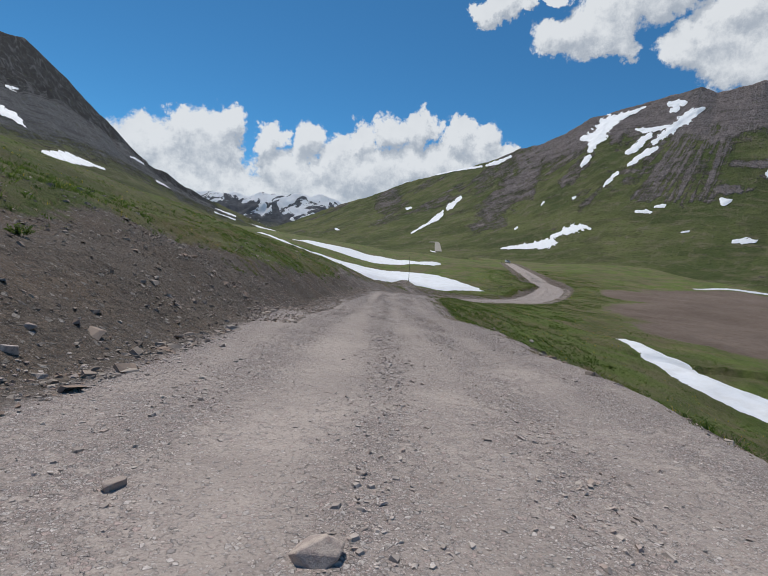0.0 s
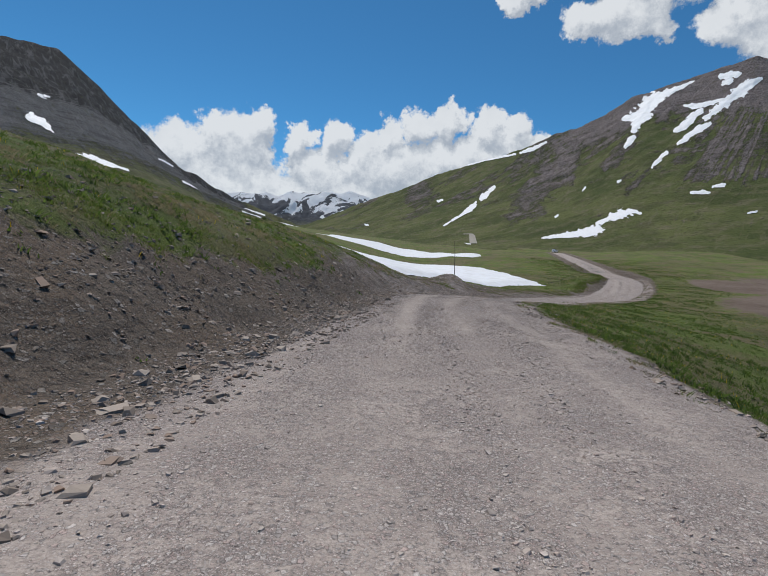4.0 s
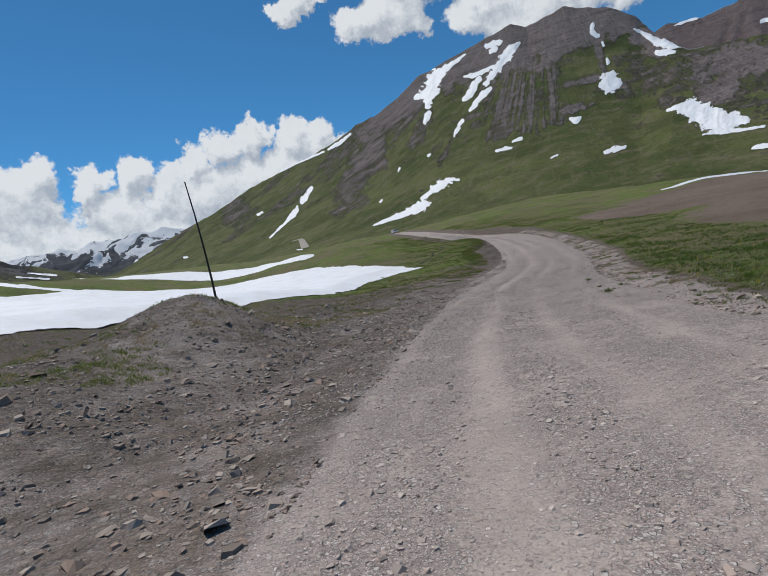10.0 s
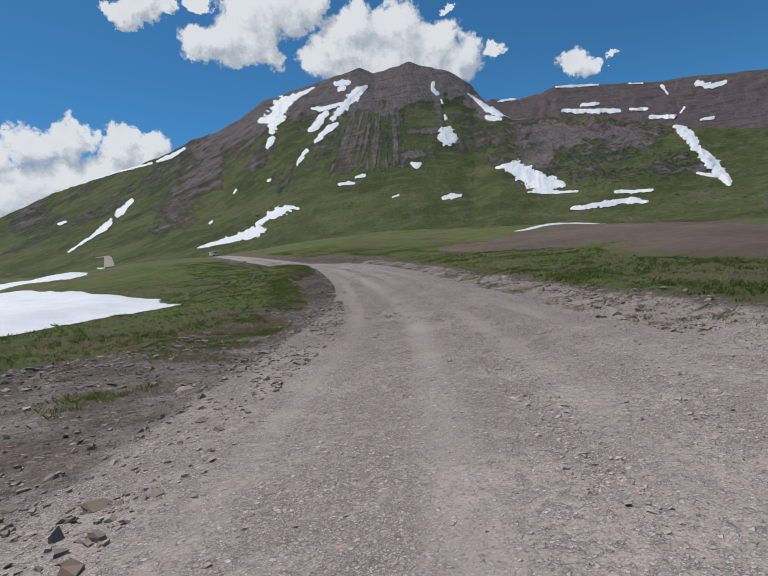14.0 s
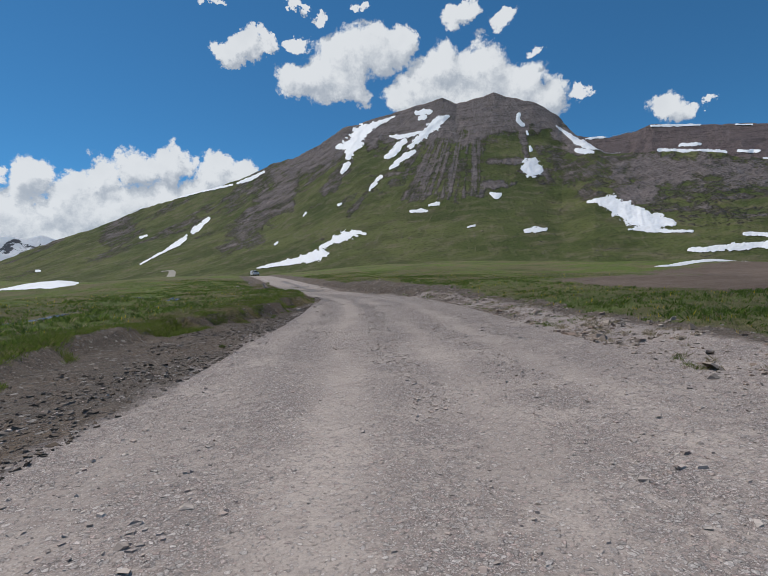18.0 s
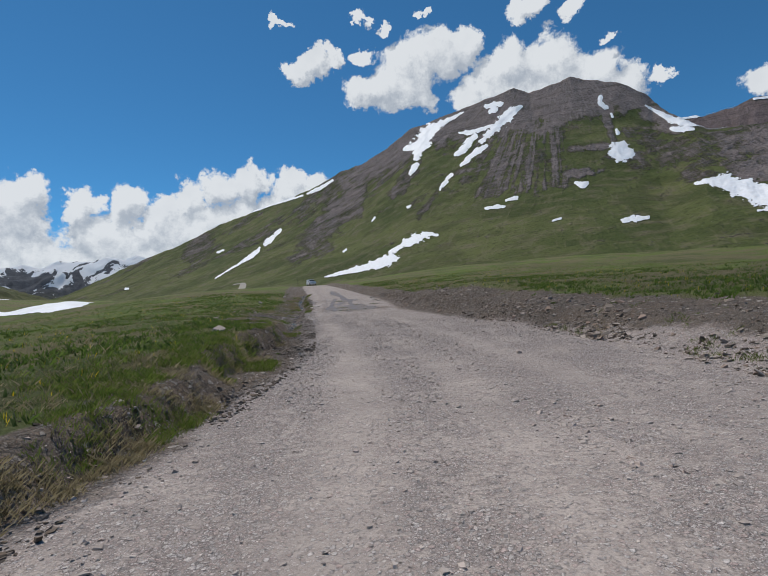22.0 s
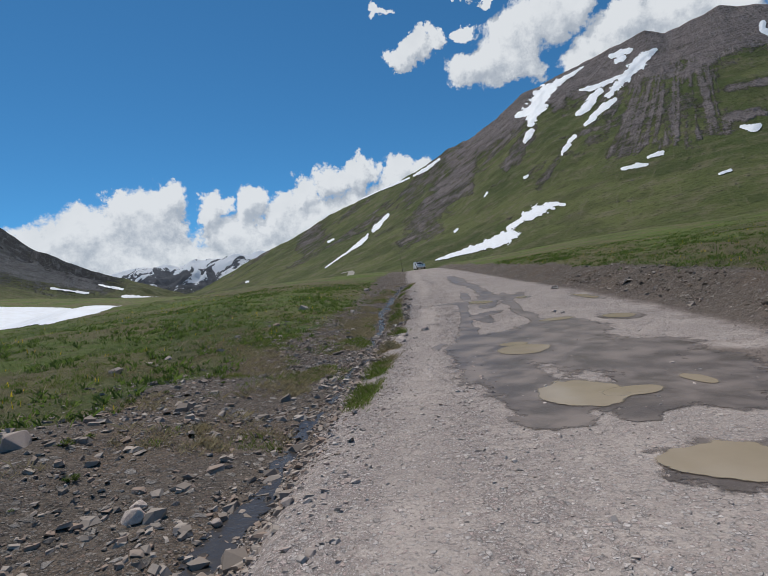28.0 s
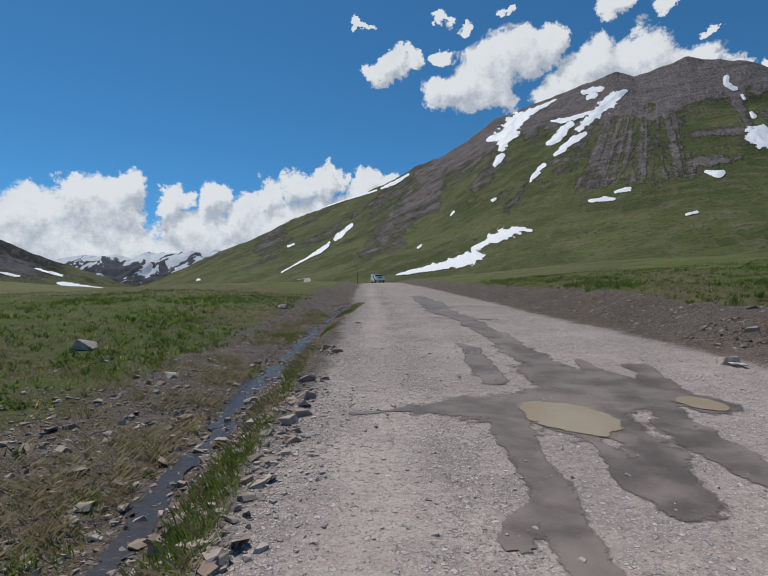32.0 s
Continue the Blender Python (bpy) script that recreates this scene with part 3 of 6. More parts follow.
def land_masks(x, y):
    z0, t, d = along(x, y)
    left, right = np.interp(t, SHAPE_T, SHAPE_L), np.interp(t, EDGE_T, EDGE_R)
    road = smooth(np.minimum(d - np.interp(t, WORN_T, WORN_L), right + np.interp(t, [0, 9, 12, 16, 23, 25, 27], [0.6, 0.9, 1.2, 2.0, 1.6, 0.2, -0.7]) - d), -1.1, 0.7)
    pl, pr = left - d, d - right
    # bare cut slope beside the first stretch, then grass soon after the edge
    start = np.interp(t, [0, 3, 5, 7, 9, 11, 13, 14.6, 15.6, 16.6, 17.8, 19, 22, 25, 26.2, 28.5, 32, 46], [5.2, 4.8, 2.6, 1.8, 3.6, 6.5, 6.0, 6.0, 4.5, 0.8, 0.7, 1.4, 0.9, 1.3, 3.2, 3.4, 2.6, 2.6])
    gl = smooth(pl, start * 0.75, start * 1.35 + 0.6) * np.interp(t, [0, 4, 7, 10, 13, 16], [0.88, 0.74, 0.6, 0.6, 0.75, 0.95])
    sr = np.interp(t, [0, 5, 8, 10, 13, 16, 19, 22, 25, 28, 32, 46], [1.2, 1.0, 1.0, 1.6, 1.8, 2.4, 2.4, 2.6, 3.2, 2.2, 1.8, 1.4])
    gr = smooth(pr, sr * 0.7, sr * 1.3 + 0.5)
    grass = np.where(d < 0, gl, gr)
    for bx, by, sx, sy, h in BARE:
        grass = grass - h * np.exp(-(((x - bx) / sx) ** 2 + ((y - by) / sy) ** 2)) * (pr < 0)
    for bx, by, sx, sy, h in GREEN:
        grass = grass + h * np.exp(-(((x - bx) / sx) ** 2 + ((y - by) / sy) ** 2))
    # crushed rock heaped on the berm
    road = np.maximum(road, 0.55 * np.exp(-(((x - 4.5) / 4.5) ** 2 + ((y - 86.0) / 12.0) ** 2)))
    # loose spoil spread beside the bend
    road = np.maximum(road, np.interp(t, [9, 11], [0.52, 0.45]) * smooth(t, 6.8, 8.5) * smooth(t, 16.4, 15.4) * smooth(pl, 7.5, 3.0) * (d < 0))
    mud = np.zeros_like(x)
    for bx, by, sx, sy, h in MUDS:
        mud = np.maximum(mud, h * np.exp(-(((x - bx) / sx) ** 2 + ((y - by) / sy) ** 2) ** 2))
    mud = mud * smooth(pr, 7, 14)
    rut = np.zeros_like(x)
    rut = wheel_track(t, d) * road
    # mud churned up by wheels beside the puddles, and the seeping ditch at the bank's foot
    wet = 0.85 * np.exp(-(((x - 63.2) / 1.8) ** 2 + ((y - 196.6) / 2.6) ** 2))
    wet = np.maximum(wet, 0.62 * smooth(t, 26.0, 27.5) * smooth(t, 36, 33) * np.exp(-(((d - right + 0.3) / 1.0) ** 2)))
    return {"road": road, "grass": np.clip(grass, 0, 1), "mud": np.clip(mud, 0, 1), "rut": rut, "wet": wet}


GRID_X, GRID_Y = spread(-24, 78, 0.3, 1.07, 4400), spread(-10, 246, 0.34, 1.07, 4600)


def build_ground():
    global GRID_Z
    gx, gy = np.meshgrid(GRID_X, GRID_Y)
    GRID_Z = ground_height(gx, gy)
    tagged(sheet("ground", gx, gy, GRID_Z, MAT_GROUND, land_masks(gx, gy)),
           "gravel road, scree banks and alpine meadow ground", "ground", kind="structure")


build_ground()


def on_ground(x, y):
    """Height of the ground's mesh at points."""
    x, y = np.asarray(x, float), np.asarray(y, float)
    i = np.clip(np.searchsorted(GRID_X, x) - 1, 0, len(GRID_X) - 2)
    j = np.clip(np.searchsorted(GRID_Y, y) - 1, 0, len(GRID_Y) - 2)
    u, v = (x - GRID_X[i]) / (GRID_X[i + 1] - GRID_X[i]), (y - GRID_Y[j]) / (GRID_Y[j + 1] - GRID_Y[j])
    return (GRID_Z[j, i] * (1 - u) + GRID_Z[j, i + 1] * u) * (1 - v) + (GRID_Z[j + 1, i] * (1 - u) + GRID_Z[j + 1, i + 1] * u) * v


# ---- mountains: seen from the middle of the valley ----
HUB = (47.4, 144.2, -3.18)


class Range:
    """A mountain side round the hub: by azimuth its skyline's elevation and distance, and the distance and height of its foot."""

    def __init__(self, sky, far, foot, power, seed, rough=7.0, gully=6.0):
        self.sky, self.far, self.foot, self.power, self.seed, self.rough, self.gully = np.array(sky), np.array(far), np.array(foot), power, seed, rough, gully

    def heights(self, az, u):
        # the crest's small teeth fade out down the slope
        crest = np.interp(az, self.sky[:, 0], self.sky[:, 1])
        broad = sum(np.interp(az + k, self.sky[:, 0], self.sky[:, 1]) for k in np.linspace(-7, 7, 11)) / 11
        near_top = np.clip(u, 0, 1) ** 5
        el = broad * (1 - near_top) + crest * near_top
        top = np.interp(az, self.far[:, 0], self.far[:, 1])
        low = np.interp(az, self.foot[:, 0], self.foot[:, 1])
        base = np.interp(az, self.foot[:, 0], self.foot[:, 2])
        peak = HUB[2] + top * np.tan(np.radians(el))
        r = low + (top - low) * u
        z = base + (peak - base) * np.sign(u) * np.abs(u) ** self.power
        over = np.maximum(u - 1, 0)
        z = np.where(u > 1, peak - over * (top - low) * 0.7, np.where(u < 0, base + 0.3 * u * (top - low), z))
        size = np.clip(u, 0, 1)
        x, y = HUB[0] + r * np.sin(np.radians(az)), HUB[1] + r * np.cos(np.radians(az))
        z = z + self.rough * size * (1.15 - size) * fbm(x / 120, y / 120, self.seed, 5, 0.55)
        folds = np.abs(fbm(az * 0.4 + 0.9 * fbm(u * 4, az * 0.25, self.seed, 2), u * 2.2, self.seed + 9, 4, 0.5))
        z = z - self.gully * smooth(u, 0.3, 0.7) * (1.04 - size) * 1.6 * (0.5 - np.minimum(folds, 1.0))
        z = z + 1.6 * size * fbm(x / 16, y / 16, self.seed + 3, 3)
        return x, y, z, r

    def at(self, az, el):
        """Places on the mountain side for columns of azimuths by rows of elevations."""
        u = np.linspace(0.0, 1.0, 160)
        _, _, z, r = self.heights(np.repeat(az[:, None], 160, 1), np.repeat(u[None], len(az), 0))
        seen = np.maximum.accumulate(np.degrees(np.arctan2(z - HUB[2], r)), 1)
        pick = np.stack([np.interp(el, s, u) for s in seen], 1)
        return self.heights(np.repeat(az[None], len(el), 0), pick)[:3]


MAIN = Range(
    [(-30, 1.5), (-16, 3.2), (-12, 5.2), (-8, 7.1), (-4.5, 8.6), (-0.9, 10.4), (2.3, 11.6), (6.4, 13.0), (11.4, 15.1), (12.8, 15.9), (15.8, 16.8), (18.6, 18.3), (21, 19.8), (24, 20.5),
     (27.4, 21.4), (29.7, 22.0), (32.9, 22.6), (34.5, 21.8), (36.5, 22.2), (38.6, 22.5), (43, 21.2), (45.5, 19.5), (47.3, 17.4), (49, 15.9), (50.3, 14.95), (54.5, 14.5), (58.5, 13.8),
     (62, 12.8), (66.3, 11.4), (69.5, 10.3), (74, 9.2), (90, 9), (120, 8), (170, 6)],
    [(-30, 1700), (-16, 1500), (-8, 1300), (0, 1150), (10, 960), (20, 800), (38, 770), (46, 730), (49.5, 600), (60, 520), (72, 480), (120, 450), (170, 500)],
    [(-30, 700, 14), (-16, 560, 14), (-8, 430, 13), (0, 340, 12), (10, 280, 11), (24, 215, 7), (40, 180, 3), (60, 150, -2), (90, 130, -8), (120, 140, -10), (170, 200, -8)],
    1.5, 3, 7.0, 2.5)
BACK = Range(
    [(40, 14), (44, 16), (47.5, 16.9), (50.5, 16.3), (52.6, 16.5), (54.5, 17.0), (57, 16.4), (59.4, 16.0), (64, 15.1), (67.2, 14.7), (70.3, 14.1), (85, 12), (110, 9)],
    [(40, 1300), (60, 1400), (110, 1500)], [(40, 600, 80), (60, 560, 60), (110, 560, 30)], 1.25, 21, 16, 16)
WEST = Range(
    [(-110, 10), (-80, 14), (-60, 16.5), (-43, 17.6), (-40.8, 17.6), (-38.5, 16.1), (-36.9, 14.8), (-34.9, 13.0), (-33, 11.3), (-31.9, 10.2), (-30, 8.6), (-27.9, 7.2), (-26.2, 6.4), (-24.1, 5.7),
     (-20, 4.3), (-15, 2.6), (-12, 1.2)],
    [(-110, 1500), (-60, 1700), (-43, 1800), (-24, 1800), (-12, 1500)],
    [(-110, 260, 20), (-60, 300, 22), (-45, 320, 22), (-33, 340, 18), (-22, 400, 14), (-12, 500, 10)], 1.2, 41, 26, 26)
SNOWY = Range(
    [(-34, 4.6), (-26, 5.4), (-23, 6.1), (-21, 6.4), (-18.9, 6.5), (-17.5, 6.0), (-16.1, 7.0), (-14.3, 6.7), (-13.2, 6.6), (-11.8, 7.3), (-10.5, 7.0), (-9.3, 7.4), (-7.4, 6.9), (-6, 6.2), (0, 5)],
    [(-34, 3300), (0, 3300)], [(-34, 2300, 40), (0, 2300, 40)], 1.1, 61, 60, 60)


def fanned(az, x, y, z):
    """Azimuth along the fall lines, which spread out from above the summit."""
    el = np.degrees(np.arctan2(z - HUB[2], np.hypot(x - HUB[0], y - HUB[1])))
    return (az - 37.0) * 14.0 / (28.0 - np.minimum(el, 24.0))


def mountain(name, side, az0, az1, step, rows, mat, label, rockiness):
    az, u = np.meshgrid(np.arange(az0, az1 + step / 2, step), np.r_[np.linspace(-0.25, 0, 6)[:-1], np.linspace(0, 1, rows), [1.03, 1.1, 1.3]])
    x, y, z, _ = side.heights(az, u)
    return tagged(sheet(name, x, y, z, mat, {"rock": rockiness(az, u, x, y, z), "across": fanned(az, x, y, z) if side is MAIN else az, "upward": u}), label, "mountain", kind="structure")


# bare rock on the main mountain: azimuth, elevation, half length, half width (degrees), slant, strength
ROCKS = [
    (13.0, 12.2, 7.0, 2.2, 50, 0.72), (9.8, 9.2, 5.0, 1.3, 48, 0.62), (-3.0, 8.3, 3.0, 1.1, 45, 0.6), (17.5, 16.8, 6.5, 1.7, 22, 0.9), (19.8, 14.2, 3.6, 0.9, 48, 0.6),
    (38.3, 13.1, 2.8, 0.6, -3, 1.05), (40.2, 15.4, 2.4, 0.45, -5, 0.8), (42.0, 17.0, 2.8, 0.5, 103, 0.85), (47.0, 16.9, 2.4, 1.2, -40, 0.95), (55.4, 12.8, 5.5, 1.8, -8, 1.0),
    (53.5, 10.7, 2.2, 1.5, 20, 0.85), (62.5, 11.3, 4.6, 1.4, -15, 0.85), (46.5, 12.6, 1.6, 0.8, 60, 0.45), (22.5, 11.6, 3.0, 0.5, 50, 0.6),
]


def main_rock(az, u, x, y, z):
    el = np.degrees(np.arctan2(z - HUB[2], np.hypot(x - HUB[0], y - HUB[1])))
    ragged = 0.8 * fbm(az * 0.7, el * 0.9, 23, 4, 0.6)
    rock = smooth(el + ragged, 17.3, 18.9) * smooth(az, 14, 19) * smooth(az, 48, 45)
    # grassy shoulder between the summit's gullies
    rock = rock - 0.75 * np.exp(-(((az - 39.3) / 1.5) ** 2) - ((el - 17.9) / 1.1) ** 2)
    # fan of scree gullies under the summit
    fan = (az - 37.0) * 14.0 / (28.0 - np.minimum(el, 24.0))
    runs = smooth(fbm(fan * 4.6, el * 0.2, 7, 3, 0.6), -0.4, 0.4)
    rock = np.maximum(rock, smooth(az, 26.5, 29.0) * smooth(az, 38.5, 36.5) * smooth(el + ragged, 10.6, 12.2) * (0.25 + 0.55 * runs))
    for a, e, long, wide, slant, strength in ROCKS:
        c, k = math.cos(radians(slant)), math.sin(radians(slant))
        p, q = (az - a) * c + (el - e) * k, (el - e) * c - (az - a) * k
        rock = np.maximum(rock, strength * smooth(np.hypot(p / long, q / wide) + 0.35 * ragged, 1.25, 0.45))
    rock = np.maximum(rock, 0.5 * smooth(fbm(x / 70, y / 70, 17, 4, 0.6), 0.25, 0.65) * smooth(u, 0.35, 0.6))
    return np.clip(rock, 0, 1)


mountain("mountain_east", MAIN, -30, 170, 0.14, 170, MAT_SLOPE, "green alpine mountainside with bare reddish-grey rock summit and scree gullies", main_rock)
MAT_RED = mountain_material("red_ridge", (0.09, 0.115, 0.03), (0.13, 0.15, 0.045), (0.13, 0.1, 0.096), (0.22, 0.168, 0.16))
mountain("mountain_back", BACK, 40, 110, 0.3, 60, MAT_RED, "far reddish-brown rock ridge streaked with snow", lambda az, u, x, y, z: np.ones_like(az))
MAT_DARK = mountain_material("dark_crag", (0.07, 0.082, 0.03), (0.1, 0.105, 0.04), (0.085, 0.084, 0.086), (0.16, 0.157, 0.16), 0.0, (0.03, 0.03, 0.032))
mountain("mountain_west", WEST, -110, -12, 0.25, 110, MAT_DARK, "dark grey crag above a scree slope with snow patches",
         lambda az, u, x, y, z: 0.95 * smooth(u, 0.12, 0.34) * smooth(az, -21, -25) + 0.1 * smooth(u, 0.72, 0.8))
MAT_FAR = mountain_material("far_peaks", (0.06, 0.07, 0.06), (0.08, 0.09, 0.08), (0.075, 0.08, 0.09), (0.12, 0.125, 0.14), 1.0)
mountain("mountain_far", SNOWY, -34, 0, 0.15, 60, MAT_FAR, "distant dark peaks streaked with snow", lambda az, u, x, y, z: smooth(u, 0.2, 0.6))


def far_road():
    """The road's far end where it climbs the foot of the mountain."""
    line = np.array([(1.1, 0.08, 0.5), (1.25, 0.1, 0.5), (1.5, 0.15, 0.42), (1.68, 0.19, 0.36), (1.6, 0.203, 0.25), (1.1, 0.208, 0.12), (0.6, 0.206, 0.08)])
    k = np.linspace(0, len(line) - 1, 40)
    az, u, half = (np.interp(k, np.arange(len(line)), line[:, c]) for c in range(3))
    side = np.linspace(-1, 1, 5)
    x, y, z, _ = MAIN.heights(az[:, None] + half[:, None] * side, np.repeat(u[:, None], 5, 1) + 0.004 * side * smooth(k, 3.5, 4.5)[:, None])
    tagged(sheet("road_far", x, y, z + 0.7, MAT_FAR_ROAD), "pale gravel road climbing the far slope", "road", kind="structure")


MAT_FAR_ROAD = plain("far_gravel", (0.33, 0.3, 0.25), 0.95, 0.0, 0.2, 0.4)
far_road()

# ---- snow ----
def stroke_depth(x, y, strokes):
    """How far inside a stroke of varying width points lie (positive inside), in widths."""
    best = np.full(np.shape(x), -9.0)
    for (ax, ay, aw), (bx, by, bw) in zip(strokes[:-1], strokes[1:]):
        rx, ry = bx - ax, by - ay
        u = np.clip(((x - ax) * rx + (y - ay) * ry) / max(rx * rx + ry * ry, 1e-9), 0, 1)
        w = aw + (bw - aw) * u
        best = np.maximum(best, 1 - np.hypot(x - ax - u * rx, y - ay - u * ry) / w)
    return best


def mountain_snow(side, strokes, label="white summer snow patch lying on the steep mountainside"):
    s = np.array(strokes)
    w = s[:, 2].max() * 1.5
    squeeze = math.cos(radians(s[:, 1].mean()))
    step = max(0.03, min(0.06, s[:, 2].max() / 6))
    cols, rows = np.arange(s[:, 0].min() - w, s[:, 0].max() + w, step), np.arange(s[:, 1].min() - w, s[:, 1].max() + w, step)
    az, el = np.meshgrid(cols, rows)
    deep = stroke_depth(az * squeeze, el, [(a * squeeze, e, h) for a, e, h in strokes])
    deep = deep - 0.16 + 0.3 * fbm(az * 2.2, el * 3.2, int(abs(s[0, 0] * 7)) % 50, 5, 0.62)
    x, y, z = side.at(cols, rows)
    far = np.hypot(x - HUB[0], y - HUB[1])
    z = z + 0.0012 * far + 0.8 * np.clip(deep, 0, 1)
    keep = (deep[:-1, :-1] > -0.45) & (deep[1:, 1:] > -0.45)
    if keep.any():
        tagged(sheet("snow_patch", x, y, z, MAT_SNOW, {"deep": deep}, keep), label, "snow patch", "snow patches on the mountains")


def between(x, y, near, far):
    """How far points lie inside a field between its near and far edges, in steps of four metres."""
    near, far = np.array(near, float), np.array(far, float)
    a = np.minimum(y - np.interp(x, near[:, 0], near[:, 1]), np.interp(x, far[:, 0], far[:, 1]) - y)
    a = np.minimum(a, 1.2 * np.minimum(x - near[0, 0], near[-1, 0] - x))
    return np.clip(a / 4.0, -2, 2)


def field_snow(strokes, thick, label, edges=None):
    s = np.array(strokes)
    w = s[:, 2].max() * 1.6
    step = 0.9 if edges else 0.45
    x, y = np.meshgrid(np.arange(s[:, 0].min() - w, s[:, 0].max() + w, step), np.arange(s[:, 1].min() - w, s[:, 1].max() + w, step))
    deep = (between(x, y, *edges) if edges else stroke_depth(x, y, strokes)) + 0.16 * fbm(x / 3.5, y / 3.5, 77, 4, 0.55)
    z = on_ground(x, y)
    top = z + 0.03 + (thick + 0.2) * np.clip(deep * 0.8, 0, 1) + 0.05 * np.clip(deep * 2, 0, 1) * fbm(x / 1.6, y / 1.6, 5, 3)
    keep = (deep[:-1, :-1] > -0.45) & (deep[1:, 1:] > -0.45)
    tagged(sheet("snow_field", x, y, top, MAT_SNOW, {"deep": deep}, keep), label, "snow field", "snow fields beside the road")


SNOW_NEAR = [(-52, 166), (-30, 121), (-18, 101), (-12, 89.5), (-5, 96.5), (1.5, 103), (8, 111), (13.4, 117), (16.6, 124), (21.4, 131.5), (28, 136)]
SNOW_FAR = [(-52, 168), (-48, 170), (-38, 176), (-21, 196), (0, 205), (14, 190), (22, 165), (28, 146)]
field_snow([(-60, 100, 20), (28, 190, 20)], 0.5, "broad dirty-edged snow field in the hollow behind the berm", (SNOW_NEAR, SNOW_FAR))
field_snow([(-54, 206, 1.5), (-38, 190, 3.2), (-20, 189, 2.5), (-9, 184, 1)], 0.3, "long thin snow strip across the grassy western slope")
field_snow([(29, 54, 1.2), (29.2, 47, 2.2), (29.8, 41, 2.8), (32.5, 36, 3), (37, 29, 3.5)], 0.3, "narrow snow band below the road embankment")
field_snow([(-58, 252, 3), (28, 354, 3)], 0.4, "low snow field in the meadow hollow", ([(-60, 285), (-24, 266), (15, 253), (23, 248), (28, 251)], [(-60, 356), (-24, 348), (0, 312), (14, 282), (28, 257)]))
field_snow([(117, 185, 0.9), (138, 185.5, 1.9), (162, 183, 1.3)], 0.2, "thin snow line across the bare mud basin")
# ---- snow left on the mountainsides: azimuth, elevation, half width (degrees) ----
mountain_snow(MAIN, [(27.24, 20.93, 0.11), (25.64, 20.40, 0.27), (24.09, 19.84, 0.54), (22.77, 19.16, 0.86), (22.58, 18.43, 0.92), (21.89, 17.92, 0.92), (21.70, 17.19, 0.54), (21.46, 16.61, 0.33)])
mountain_snow(MAIN, [(22.35, 18.12, 0.65), (21.03, 17.89, 0.43), (20.29, 17.79, 0.22)])
mountain_snow(MAIN, [(21.57, 16.03, 0.33), (21.10, 15.50, 0.44), (20.70, 15.08, 0.27)])
mountain_snow(MAIN, [(33.47, 20.59, 0.21), (32.36, 20.18, 0.63), (31.40, 19.45, 0.64), (30.38, 18.75, 0.48), (29.53, 18.14, 0.38), (28.96, 17.55, 0.22)])
mountain_snow(MAIN, [(31.45, 21.21, 0.21), (30.56, 21.13, 0.42), (29.78, 21.13, 0.26)])
mountain_snow(MAIN, [(30.71, 20.66, 0.32), (30.15, 20.55, 0.26)])
mountain_snow(MAIN, [(30.28, 19.17, 0.16), (28.99, 18.94, 0.27), (27.58, 18.76, 0.27), (26.57, 18.86, 0.11)])
mountain_snow(MAIN, [(28.42, 18.36, 0.27), (27.56, 17.78, 0.43), (26.69, 16.93, 0.43), (26.01, 16.64, 0.22)])
mountain_snow(MAIN, [(29.34, 17.11, 0.27), (28.55, 16.84, 0.43), (27.81, 16.35, 0.43), (27.12, 15.85, 0.33), (26.49, 15.40, 0.16)])
mountain_snow(MAIN, [(25.34, 14.53, 0.22), (24.65, 13.91, 0.28), (23.96, 13.11, 0.17)])
mountain_snow(MAIN, [(29.36, 17.94, 0.21), (28.68, 17.72, 0.16)])
mountain_snow(MAIN, [(41.49, 19.98, 0.25), (41.32, 19.52, 0.25), (41.66, 19.18, 0.25), (41.85, 18.87, 0.25)])
mountain_snow(MAIN, [(42.27, 18.23, 0.15), (42.41, 17.91, 0.15)])
mountain_snow(MAIN, [(42.61, 16.61, 0.15), (42.69, 16.21, 0.20)])
mountain_snow(MAIN, [(43.14, 15.16, 0.30), (42.29, 14.66, 0.87), (42.87, 14.39, 0.97), (43.59, 14.01, 0.61)])
mountain_snow(MAIN, [(38.15, 12.08, 0.21), (38.76, 11.77, 0.42), (39.28, 11.83, 0.26)])
mountain_snow(MAIN, [(28.79, 10.49, 0.17), (29.90, 10.61, 0.27), (30.72, 10.51, 0.16)])
mountain_snow(MAIN, [(31.01, 11.15, 0.16), (32.11, 11.31, 0.22)])
mountain_snow(MAIN, [(35.53, 8.43, 0.11), (36.32, 8.60, 0.16)])
mountain_snow(MAIN, [(42.14, 7.60, 0.26), (43.12, 7.63, 0.47), (44.32, 7.60, 0.21)])
mountain_snow(MAIN, [(23.30, 8.12, 0.17), (22.17, 8.25, 0.45), (20.87, 7.94, 0.67), (19.73, 7.45, 0.56), (18.59, 6.96, 0.34), (17.91, 6.64, 0.22)])
mountain_snow(MAIN, [(17.91, 6.64, 0.22), (18.18, 5.96, 0.67), (16.89, 5.53, 0.67), (15.48, 5.20, 0.50), (13.81, 4.88, 0.33), (11.59, 4.50, 0.22), (10.55, 4.28, 0.08)])
mountain_snow(MAIN, [(5.79, 9.79, 0.16), (5.15, 9.23, 0.32), (4.47, 8.63, 0.38), (4.01, 8.29, 0.27)])
